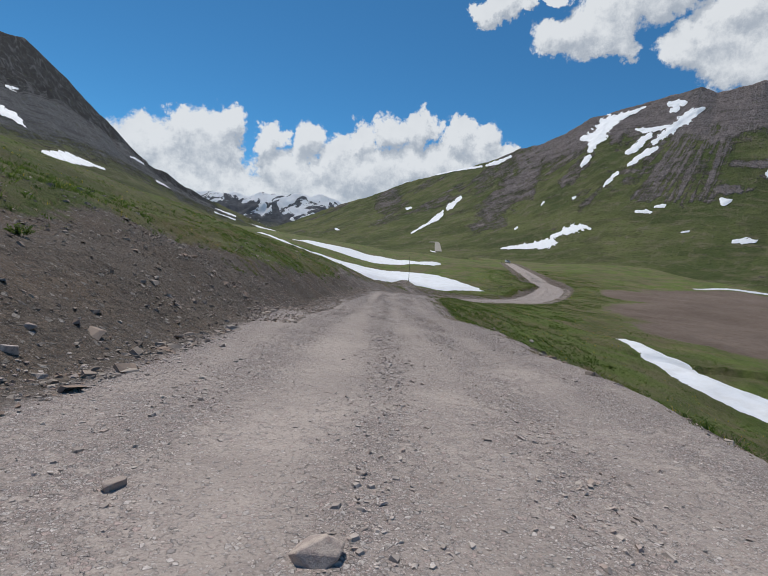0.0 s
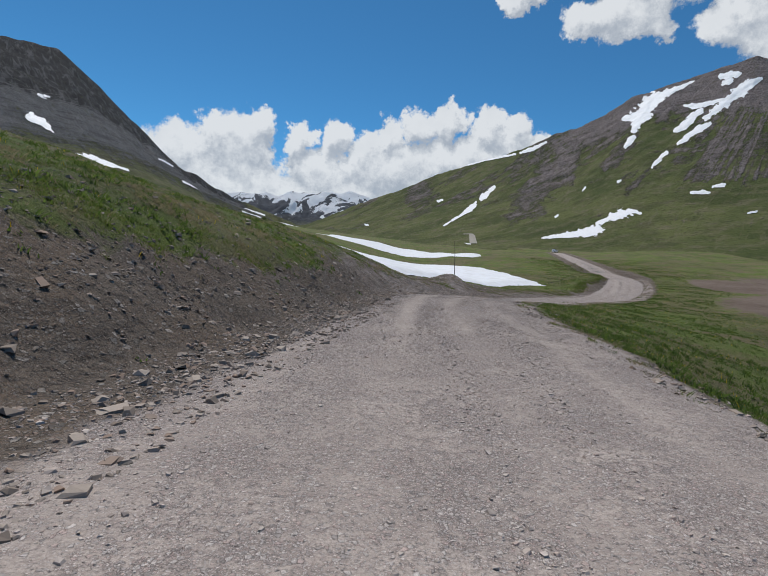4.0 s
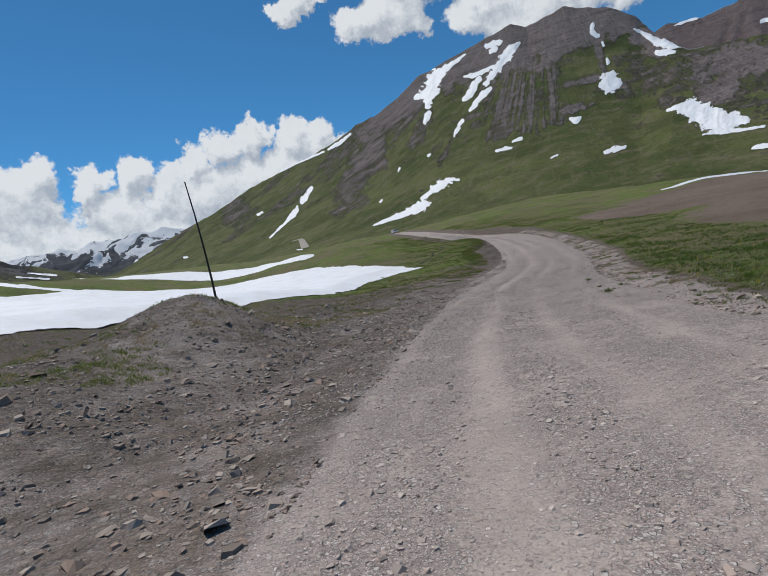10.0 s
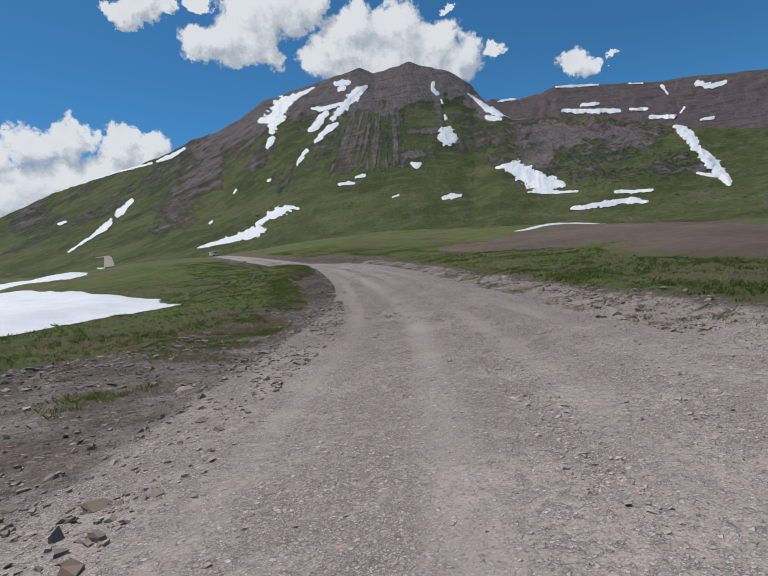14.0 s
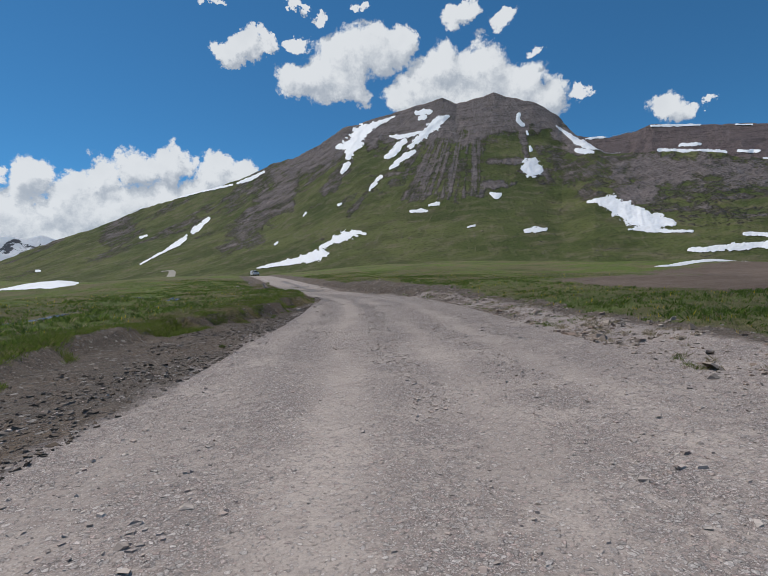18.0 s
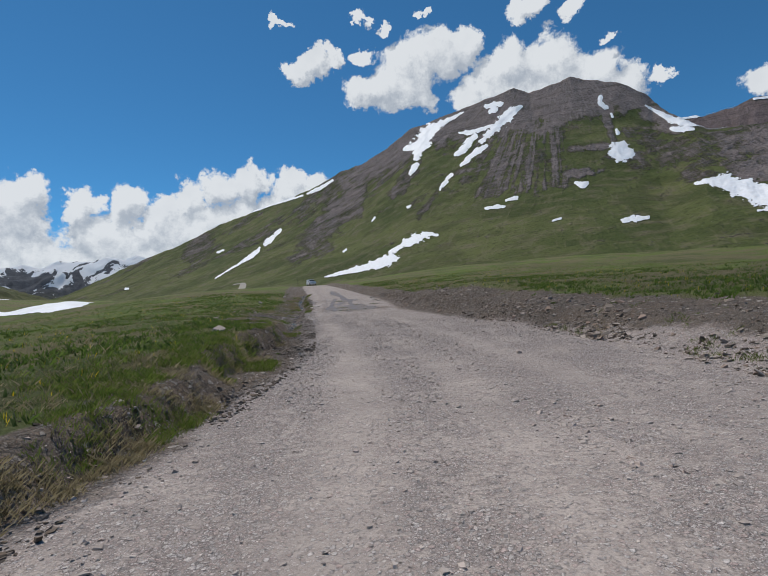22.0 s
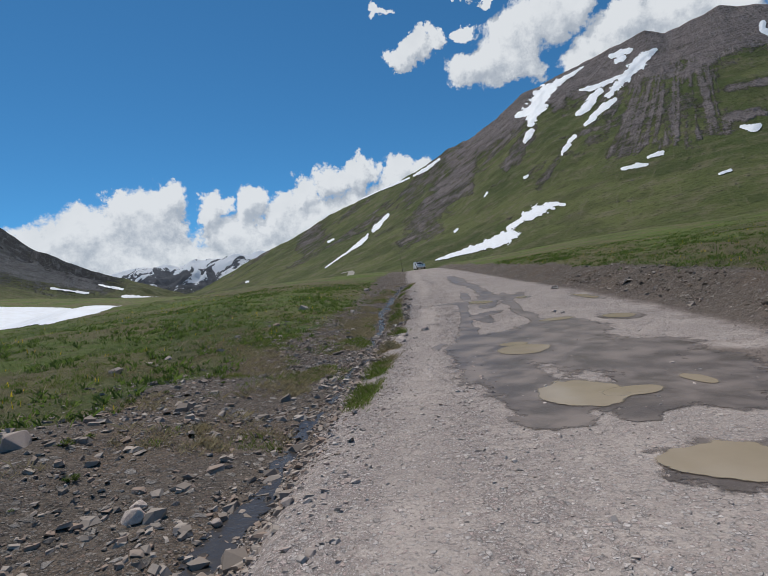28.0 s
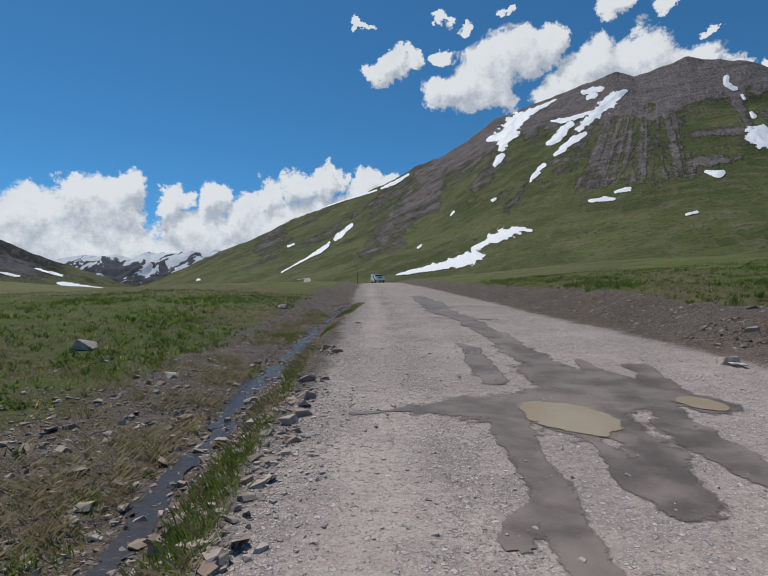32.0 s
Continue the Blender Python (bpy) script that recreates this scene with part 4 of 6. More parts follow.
mountain_snow(MAIN, [(3.39, 7.85, 0.16), (3.18, 7.47, 0.27), (2.31, 6.87, 0.27), (1.05, 6.10, 0.16), (-0.19, 5.39, 0.10), (-1.26, 4.74, 0.08)])
mountain_snow(MAIN, [(45.43, 18.35, 0.10), (46.57, 17.37, 0.20), (47.68, 16.39, 0.39), (49.01, 15.80, 0.34), (50.31, 15.45, 0.24), (51.79, 15.02, 0.14)])
mountain_snow(MAIN, [(47.42, 15.66, 0.25), (48.55, 15.40, 0.29), (49.21, 15.20, 0.15)])
mountain_snow(MAIN, [(48.69, 10.20, 0.15), (49.88, 10.17, 0.39), (50.94, 9.90, 0.82), (52.37, 8.93, 1.05), (53.75, 7.97, 1.13), (55.10, 7.45, 1.02), (56.24, 7.24, 0.64), (57.16, 7.00, 0.27)])
mountain_snow(MAIN, [(52.90, 6.88, 0.10), (54.49, 6.87, 0.37), (56.01, 6.44, 0.23), (58.74, 6.12, 0.13)])
mountain_snow(MAIN, [(11.84, 14.93, 0.16), (10.01, 14.03, 0.27), (8.91, 13.62, 0.11)])
mountain_snow(MAIN, [(8.37, 13.44, 0.11), (5.16, 12.58, 0.11), (2.56, 11.78, 0.11)])
mountain_snow(MAIN, [(-0.21, 10.85, 0.10), (-1.67, 10.11, 0.10)])
mountain_snow(MAIN, [(-1.03, 7.50, 0.16), (-0.44, 7.73, 0.10)])
mountain_snow(MAIN, [(12.72, 6.99, 0.17), (13.05, 7.27, 0.11)])
mountain_snow(MAIN, [(16.44, 10.59, 0.17), (16.10, 10.20, 0.11)])
mountain_snow(MAIN, [(20.24, 11.44, 0.17), (20.53, 11.60, 0.11)])
mountain_snow(BACK, [(48.14, 16.51, 0.10), (49.92, 16.45, 0.15), (51.66, 16.75, 0.20), (52.92, 17.01, 0.10)])
mountain_snow(MAIN, [(-10.06, 3.96, 0.16), (-9.87, 3.96, 0.16)])
mountain_snow(MAIN, [(0.1, 2.86, 0.1), (0.6, 2.84, 0.1)])
mountain_snow(MAIN, [(67.49, 10.99, 0.32), (68.94, 9.70, 0.54), (70.11, 8.26, 0.34), (71.70, 6.80, 0.45), (72.92, 5.57, 0.47), (74.38, 4.25, 0.22)])
mountain_snow(MAIN, [(70.78, 5.97, 0.15), (72.80, 5.34, 0.18)])
mountain_snow(MAIN, [(58.68, 4.24, 0.24), (62.40, 4.25, 0.41), (65.05, 4.26, 0.39), (66.94, 3.77, 0.17)])
mountain_snow(MAIN, [(63.06, 5.44, 0.18), (64.93, 5.16, 0.26), (66.97, 4.99, 0.21)])
mountain_snow(BACK, [(54.4, 16.75, 0.1), (56.6, 16.4, 0.14), (58.6, 16.05, 0.1)])
mountain_snow(BACK, [(55.03, 14.35, 0.19), (56.91, 13.93, 0.28), (60.54, 13.17, 0.22)])
mountain_snow(BACK, [(56.94, 14.51, 0.19), (58.57, 14.29, 0.18)])
mountain_snow(BACK, [(63.53, 11.95, 0.21), (65.62, 11.52, 0.20)])
mountain_snow(BACK, [(67.47, 13.94, 0.27), (68.58, 13.40, 0.26), (69.65, 13.41, 0.22)])
mountain_snow(BACK, [(61.45, 15.45, 0.09), (62.70, 15.17, 0.08)])
mountain_snow(BACK, [(64.92, 13.67, 0.08), (64.40, 14.53, 0.16)])
mountain_snow(BACK, [(61.64, 13.08, 0.17), (63.13, 12.77, 0.17)])
mountain_snow(BACK, [(67.93, 10.66, 0.15), (68.85, 10.57, 0.15)])
mountain_snow(BACK, [(66.17, 11.75, 0.12), (66.45, 12.09, 0.12)])
mountain_snow(WEST, [(-47.53, 11.51, 0.49), (-46.63, 11.10, 0.54), (-46.32, 10.60, 0.15)])
mountain_snow(WEST, [(-51.76, 8.46, 0.18), (-50.28, 8.26, 0.15)])
mountain_snow(WEST, [(-47.99, 8.51, 0.34), (-45.30, 8.65, 0.52), (-43.82, 8.40, 0.33), (-42.31, 8.16, 0.13)])
mountain_snow(WEST, [(-47.66, 7.23, 0.12), (-45.76, 7.26, 0.12)])
mountain_snow(WEST, [(-34.35, 9.30, 0.14), (-32.13, 8.62, 0.14)])
mountain_snow(WEST, [(-34.08, 7.44, 0.14), (-32.31, 6.78, 0.14)])
mountain_snow(WEST, [(-44.57, 13.39, 0.18), (-43.56, 13.44, 0.11)])
mountain_snow(WEST, [(-27.02, 4.61, 0.08), (-24.24, 3.97, 0.12)])
mountain_snow(WEST, [(-24.09, 4.71, 0.08), (-22.02, 4.13, 0.13)])
mountain_snow(WEST, [(-21.43, 3.47, 0.18), (-18.36, 2.89, 0.14)])

# ---- things: x, y, half size (metres) ----
STONES_A = [(-1.73, -1.16, 0.11), (-0.25, -1.76, 0.2), (-0.05, -0.58, 0.06), (-1.93, 1.01, 0.06), (9.31, 36.61, 0.16), (-4.7, 1.83, 0.22), (-5.02, 2.61, 0.14), (-3.77, 1.67, 0.08), (-2.95, 4.88, 0.12), (-4.21, 1.73, 0.12), (12.39, 36.25, 0.3), (-1.55, 15.76, 0.08), (-1.68, 13.90, 0.09), (-2.97, 15.86, 0.09), (-3.89, 16.76, 0.12), (-8.17, 29.87, 0.2), (10.02, 35.68, 0.12), (-6.78, 48.34, 0.22), (-9.48, 48.01, 0.26), (-8.81, 46.25, 0.25), (-6.74, 45.92, 0.15), (0.59, 43.19, 0.06), (-0.38, 42.57, 0.05), (-2.31, 42.06, 0.09)]
STONES_B = [(-2.51, 40.99, 0.08), (-5.62, 43.14, 0.1), (2.02, 67.1, 0.16), (3.41, 69.64, 0.12), (9.78, 69.94, 0.16), (7.0, 67.49, 0.09), (1.72, 68.47, 0.13), (2.35, 67.94, 0.11), (1.39, 66.43, 0.14), (10.76, 86.05, 0.24), (9.93, 83.94, 0.12), (8.65, 84.0, 0.1), (9.11, 83.41, 0.1), (9.63, 83.46, 0.12), (31.98, 116.48, 0.12), (26.7, 100.72, 0.16), (16.25, 99.34, 0.17), (25.97, 98.08, 0.13), (17.53, 96.51, 0.08), (25.3, 97.73, 0.1), (16.44, 99.98, 0.2), (18.37, 98.96, 0.1), (31.73, 115.36, 0.17), (31.95, 114.36, 0.07)]
STONES_C = [(37.47, 129.34, 0.12), (45.16, 128.45, 0.12), (37.83, 126.93, 0.09), (37.02, 127.74, 0.1), (38.2, 126.5, 0.08), (47.43, 127.89, 0.25), (45.19, 141.67, 0.07), (45.16, 141.5, 0.07), (43.72, 145.4, 0.09), (43.8, 143.54, 0.08), (46.68, 140.8, 0.06), (48.31, 155.98, 0.2), (49.7, 157.61, 0.16), (53.44, 154.33, 0.06), (48.89, 154.63, 0.1), (52.05, 159.34, 0.06), (51.5, 171.33, 0.4), (55.81, 166.89, 0.06), (58.0, 166.18, 0.1), (56.02, 165.15, 0.06), (52.52, 165.32, 0.06), (62.04, 176.1, 0.16), (53.54, 195.83, 0.3), (58.05, 178.16, 0.08)]
STONES_D = [(58.94, 176.13, 0.07), (55.02, 217.92, 0.4), (53.27, 174.18, 0.14), (51.97, 201.86, 0.25), (57.76, 214.86, 0.2), (60.24, 188.72, 0.09), (55.44, 194.56, 0.12), (58.27, 187.9, 0.05), (55.19, 189.43, 0.1), (55.47, 194.37, 0.2), (52.53, 203.81, 0.18), (52.29, 203.07, 0.15), (57.01, 193.75, 0.1), (56.25, 194.28, 0.1), (64.02, 204.15, 0.1), (60.73, 203.72, 0.08), (58.44, 204.53, 0.16), (58.29, 203.51, 0.13), (59.8, 204.11, 0.14), (58.93, 202.68, 0.28), (59.03, 229.99, 0.4), (58.57, 203.74, 0.12), (59.14, 203.51, 0.14), (58.5, 202.9, 0.16)]
STONES_E = [(59.32, 202.85, 0.1), (63.93, 204.63, 0.12), (59.16, 230.05, 0.35), (59.11, 209.72, 0.07), (62.64, 212.85, 0.06), (67.47, 212.76, 0.3), (61.87, 221.29, 0.12)]
SHRUBS_A = [(-7.61, 5.85, 0.35), (14.96, 39.91, 0.4), (17.65, 37.27, 0.45), (19.41, 37.01, 0.4), (21.44, 35.04, 0.4), (21.17, 31.33, 0.4), (-8.23, 53.16, 0.25), (-15.04, 56.63, 0.25), (-7.22, 44.27, 0.4), (5.03, 47.66, 0.3), (7.22, 53.48, 0.35), (-11.9, 58.33, 0.25), (19.12, 86.65, 0.5), (12.97, 75.13, 0.4), (12.33, 73.32, 0.45), (17.14, 81.42, 0.4), (20.88, 90.91, 0.45), (17.73, 85.63, 0.5), (6.16, 90.62, 0.22), (9.15, 87.97, 0.2), (18.78, 87.45, 0.45), (15.82, 103.48, 0.25), (30.8, 102.07, 0.4), (33.26, 107.42, 0.4), (30.56, 100.76, 0.35), (18.09, 111.26, 0.35), (37.89, 133.47, 0.5), (37.16, 132.1, 0.4)]
SHRUBS_B = [(42.86, 143.33, 0.35), (44.31, 126.88, 0.2), (49.18, 159.9, 0.4), (49.48, 161.28, 0.35), (48.72, 159.08, 0.4), (59.1, 157.39, 0.3), (58.71, 160.49, 0.25), (52.01, 168.92, 0.4), (53.0, 169.97, 0.35), (51.6, 166.55, 0.45), (51.67, 168.38, 0.4), (63.38, 172.39, 0.35), (52.39, 174.94, 0.5), (52.14, 181.52, 0.35), (52.73, 184.85, 0.3), (51.55, 180.42, 0.25), (53.29, 176.29, 0.18), (54.0, 191.36, 0.5), (54.0, 193.63, 0.35), (53.22, 194.51, 0.3), (53.81, 198.28, 0.4), (54.09, 195.87, 0.35), (53.36, 197.39, 0.3), (54.24, 198.8, 0.25), (54.8, 200.55, 0.25), (54.4, 194.38, 0.15), (56.11, 209.87, 0.15), (57.05, 206.94, 0.15), (59.35, 207.73, 0.3), (70.72, 217.46, 0.4), (57.57, 204.29, 0.2), (58.64, 210.57, 0.22), (59.83, 211.51, 0.16), (60.19, 212.76, 0.2), (59.19, 212.77, 0.2)]
SHRUBS_C = [(54.2, 190.9, 0.42), (54.1, 193.3, 0.26), (54.2, 196.2, 0.24), (53.8, 189.8, 0.3), (54.6, 195.0, 0.42), (54.4, 198.6, 0.22), (54.9, 200.2, 0.2), (46.0, 151.8, 0.4), (46.4, 153.0, 0.3), (46.2, 152.3, 0.32), (46.9, 153.8, 0.22), (30.2, 102.0, 0.35), (30.8, 100.9, 0.32), (28.2, 97.9, 0.3), (33.3, 107.6, 0.3),
            (18.3, 86.0, 0.35), (16.1, 80.5, 0.3), (12.9, 75.1, 0.3), (11.9, 72.7, 0.25), (59.1, 153.8, 0.28), (62.4, 156.8, 0.4), (59.0, 152.5, 0.25), (60.6, 159.0, 0.35), (59.6, 212.5, 0.16), (60.3, 212.4, 0.14), (58.4, 210.6, 0.2), (53.2, 174.1, 0.3), (52.7, 171.9, 0.25)]


def island_material(name, lo, hi, rough=0.9, scale=30.0, tint=None, leafy=False):
    """Colour that differs from piece to piece of a joined mesh."""
    m, n, shade = material(name)
    r = n.add("ShaderNodeNewGeometry").outputs["Random Per Island"]
    v = n.noise(place(n), scale, 4.0, 0.6)
    color = n.mix(r, lo, hi)
    if tint:
        color = n.mix(n.remap(n.math("FRACT", n.math("MULTIPLY", r, 7.3)), 0.6, 0.9), color, tint)
    color = n.mix(n.math("MULTIPLY", v, 0.5), color, tuple(0.75 * c for c in lo))
    n.put(shade, "Base_Color", color)
    n.put(shade, "Roughness", rough)
    n.put(shade, "Specular_IOR_Level", 0.2)
    if leafy:
        thin = n.add("ShaderNodeBsdfTranslucent", None, Color=color)
        both = n.add("ShaderNodeMixShader", None, i0=0.6, i1=shade.outputs[0], i2=thin.outputs[0])
        n.add("ShaderNodeOutputMaterial", None, Surface=both.outputs[0]).is_active_output = True
    return m


MAT_GRAVEL = island_material("loose_gravel", (0.36, 0.3, 0.26), (0.72, 0.62, 0.545), tint=(0.54, 0.42, 0.36))
MAT_SCREE = island_material("scree_stone", (0.22, 0.178, 0.146), (0.56, 0.47, 0.395), tint=(0.36, 0.26, 0.2))
MAT_SPOIL = island_material("earth_clod", (0.12, 0.094, 0.074), (0.34, 0.28, 0.235), tint=(0.16, 0.118, 0.085))
MAT_BLADE = island_material("grass_blade", (0.1, 0.155, 0.026), (0.25, 0.315, 0.07), 0.7, 8.0, tint=(0.28, 0.25, 0.12), leafy=True)
MAT_STRAW = island_material("dry_grass", (0.26, 0.215, 0.12), (0.46, 0.395, 0.25), 0.8, 8.0, leafy=True)
MAT_LEAF = island_material("herb_leaf", (0.065, 0.115, 0.022), (0.19, 0.26, 0.06), 0.6, 8.0, leafy=True)
MAT_PETAL = island_material("yellow_petal", (0.62, 0.45, 0.03), (0.75, 0.6, 0.06), 0.6, leafy=True)
DICE = np.random.default_rng(11)


def joined(name, co, faces, mat, label, category, smooth_faces=False):
    """One mesh from arrays of points and faces of one length."""
    mesh = bpy.data.meshes.new(name)
    count = faces.shape[1]
    mesh.vertices.add(len(co))
    mesh.vertices.foreach_set("co", co.ravel().astype(np.float32))
    mesh.loops.add(faces.size)
    mesh.loops.foreach_set("vertex_index", faces.ravel().astype(np.int32))
    mesh.polygons.add(len(faces))
    mesh.polygons.foreach_set("loop_start", np.arange(0, faces.size, count, dtype=np.int32))
    mesh.update(calc_edges=True)
    mesh.polygons.foreach_set("use_smooth", np.zeros(len(faces), bool))
    mesh.materials.append(mat)
    return tagged(new(name, mesh), label, category, kind="stuff")


BLOCK = np.array([(-1, -1, -1), (1, -1, -1), (1, 1, -1), (-1, 1, -1), (-0.8, -0.75, 1), (0.78, -0.8, 0.9), (0.7, 0.8, 1), (-0.75, 0.7, 0.95)], float)
BLOCK_FACES = np.array([(0, 1, 5, 4), (1, 2, 6, 5), (2, 3, 7, 6), (3, 0, 4, 7), (4, 5, 6, 7)])


def chips(name, x, y, size, mat, label):
    """Angular loose stones, each a bent block half sunk in the ground."""
    n = len(x)
    co = BLOCK[None] * (1 + DICE.uniform(-0.6, 0.3, (n, 8, 3)))
    co = co * (size[:, None] * DICE.uniform(0.55, 1.35, (n, 3)) * (1, 1, 0.4))[:, None, :]
    turn, lean = DICE.uniform(0, 6.28, n), DICE.normal(0, 0.35, n)
    c, s = np.cos(lean)[:, None], np.sin(lean)[:, None]
    a, b = co[..., 0] * c - co[..., 2] * s, co[..., 0] * s + co[..., 2] * c
    c, s = np.cos(turn)[:, None], np.sin(turn)[:, None]
    px, py = a * c - co[..., 1] * s, a * s + co[..., 1] * c
    z = on_ground(x, y) + 0.16 * size
    co = np.stack([px + x[:, None], py + y[:, None], b + z[:, None]], -1).reshape(-1, 3)
    faces = (BLOCK_FACES[None] + 8 * np.arange(n)[:, None, None]).reshape(-1, 4)
    return joined(name, co, faces, mat, label, "gravel")


def along_road(t, d):
    """Places at seconds t along the road and d metres to its right."""
    k = np.interp(t, LINE[:, 3], np.arange(len(LINE)))
    lo = np.clip(k.astype(int), 0, len(LINE) - 2)
    f = (k - lo)[:, None]
    here = LINE[lo, :2] * (1 - f) + LINE[lo + 1, :2] * f
    way = TURN[lo]
    return here[:, 0] + way[:, 1] * d, here[:, 1] - way[:, 0] * d


def by_length(a, b, n):
    """Seconds drawn evenly by length of road between two times."""
    k0, k1 = np.interp([a, b], LINE[:, 3], np.arange(len(LINE)))
    return np.interp(DICE.uniform(k0, k1, n), np.arange(len(LINE)), LINE[:, 3])


def scatter_gravel():
    n = 330000
    t = by_length(-0.3, 34.0, n)
    left, right = np.interp(t, WORN_T, WORN_L), np.interp(t, EDGE_T, EDGE_R)
    d = np.where(DICE.uniform(0, 1, n) < 0.5, DICE.uniform(left - 1.2, right + 1.2), DICE.normal(0.2, 1.7, n))
    packed = wheel_track(t, d)
    edge = np.exp(-(((d - left) / 0.8) ** 2)) + np.exp(-(((d - right) / 1.0) ** 2))
    patch = smooth(fbm(t * 1.6, d * 0.9, 15, 4, 0.6), -0.5, 0.4)
    keep = DICE.uniform(0, 1, n) < np.clip(0.1 + (1 - packed) ** 2 * (0.1 + 0.75 * patch) * np.interp(t, [0, 13, 16, 34], [1, 1, 0.6, 0.5]) + 0.5 * edge * patch, 0, 1)
    keep &= (d > left - 1.2) & (d < right + 1.2)
    t, d, packed, patch = t[keep], d[keep], packed[keep], patch[keep]
    x, y = along_road(t, d)
    size = np.exp(DICE.normal(0, 0.5, len(x))) * (0.0078 + 0.0048 * (1 - packed) * patch)
    chips("gravel", x, y, np.clip(size, 0.005, 0.04), MAT_GRAVEL, "loose grey and pinkish crushed-rock gravel on the road")
    # banks and shoulders
    n = 170000
    t = by_length(-0.3, 34.0, n)
    left, right = np.interp(t, WORN_T, WORN_L), np.interp(t, EDGE_T, EDGE_R)
    reach = np.interp(t, [0, 6, 9, 13, 16, 22, 25, 27, 34], [10, 9, 11, 10, 4, 2, 3, 6, 6])
    side = DICE.uniform(0, 1, n) < np.interp(t, [0, 13, 16, 24, 26, 34], [0.85, 0.8, 0.5, 0.4, 0.75, 0.8])
    d = np.where(side, left - reach * DICE.uniform(0, 1, n) ** 1.5, right + 3.0 * DICE.uniform(0, 1, n) ** 1.5)
    x, y = along_road(t, d)
    keep = DICE.uniform(0, 1, n) < (0.15 + 0.85 * smooth(fbm(x / 1.8, y / 1.8, 19, 4, 0.6), -0.3, 0.4)) * (1 - 0.7 * land_masks(x, y)["grass"])
    soft = side & (t > 17.3) & (t < 27.0)
    lumps_at = keep & soft
    chips("clods", x[lumps_at], y[lumps_at], np.clip(np.exp(DICE.normal(math.log(0.018), 0.55, lumps_at.sum())), 0.008, 0.05), MAT_SPOIL, "dark brown clods fallen from the turf bank")
    keep &= ~soft
    x, y = x[keep], y[keep]
    size = np.clip(np.exp(DICE.normal(math.log(0.0175), 0.72, len(x))), 0.006, 0.13)
    chips("scree", x, y, size, MAT_SCREE, "grey-brown angular scree stones on the banks")
    # coarser rubble on the spoil beside the bend and in the stony ditch ground
    t = np.r_[by_length(2.0, 17.0, 34000), by_length(26.5, 33.5, 9000)]
    d = np.interp(t, SHAPE_T, SHAPE_L) + np.where(t > 20, 0.2, 1.6) - np.interp(t, [2, 8, 12, 15, 17, 27, 34], [6, 8, 9, 8, 3, 5, 6]) * DICE.uniform(0, 1, len(t)) ** 1.2
    x, y = along_road(t, d)
    keep = (DICE.uniform(0, 1, len(t)) < 0.15 + 0.85 * smooth(fbm(x / 2.3, y / 2.3, 29, 4, 0.6), -0.35, 0.35)) & (off_line(x, y, STREAM) > 0.25)
    keep &= DICE.uniform(0, 1, len(t)) > 0.75 * land_masks(x, y)["grass"]
    x, y = x[keep], y[keep]
    chips("rubble", x, y, np.clip(np.exp(DICE.normal(math.log(0.03), 0.42, len(x))), 0.015, 0.1), MAT_SCREE, "coarse broken rubble strewn over the spoil banks")


def blades(name, x, y, tall, wide, per, mat, label, lean=0.5):
    """Tufts of bent blades."""
    n = len(x) * per
    bx, by = np.repeat(x, per) + DICE.normal(0, 0.06, n), np.repeat(y, per) + DICE.normal(0, 0.06, n)
    h = np.repeat(tall, per) * DICE.uniform(0.5, 1.15, n)
    w = np.repeat(wide, per) * DICE.uniform(0.6, 1.3, n)
    turn, tip = DICE.uniform(0, 6.28, n), DICE.uniform(0.1, lean, n) * h
    ux, uy = np.cos(turn), np.sin(turn)
    z = on_ground(bx, by) - 0.01
    p = np.empty((n, 4, 3))
    p[:, 0] = np.stack([bx - uy * w, by + ux * w, z], 1)
    p[:, 1] = np.stack([bx + uy * w, by - ux * w, z], 1)
    p[:, 2] = np.stack([bx + ux * tip * 0.4 + uy * w * 0.8, by + uy * tip * 0.4 - ux * w * 0.8, z + 0.6 * h], 1)
    p[:, 3] = np.stack([bx + ux * tip, by + uy * tip, z + h], 1)
    return joined(name, p.reshape(-1, 3), (np.array([(0, 1, 2, 3)])[None] + 4 * np.arange(n)[:, None, None]).reshape(-1, 4), mat, label, "grass")


def meadow(n, reach, seed, near=0.6):
    """Grassy places beside the road, thinning out away from it."""
    t = by_length(-1.0, 38.0, n)
    left, right = np.interp(t, WORN_T, WORN_L), np.interp(t, EDGE_T, EDGE_R)
    far = reach * DICE.uniform(0, 1, n) ** 2.0
    d = np.where(DICE.uniform(0, 1, n) < 0.52, left - near - far, right + near + far)
    x, y = along_road(t, d)
    m = land_masks(x, y)
    patch = smooth(fbm(x / 1.7, y / 1.7, seed, 3), -0.5, 0.35)
    keep = (DICE.uniform(0, 1, n) < m["grass"] ** 1.5 * (0.3 + 0.7 * patch)) & (m["mud"] < 0.4) & (m["road"] < 0.2) & (off_line(x, y, STREAM) > 0.45)
    keep &= (stroke_depth(x, y, ((29, 54, 1.2), (29.8, 41, 2.8), (37, 29, 3.5))) < -0.1) & (between(x, y, SNOW_NEAR, SNOW_FAR) < -0.15)
    return x[keep], y[keep]


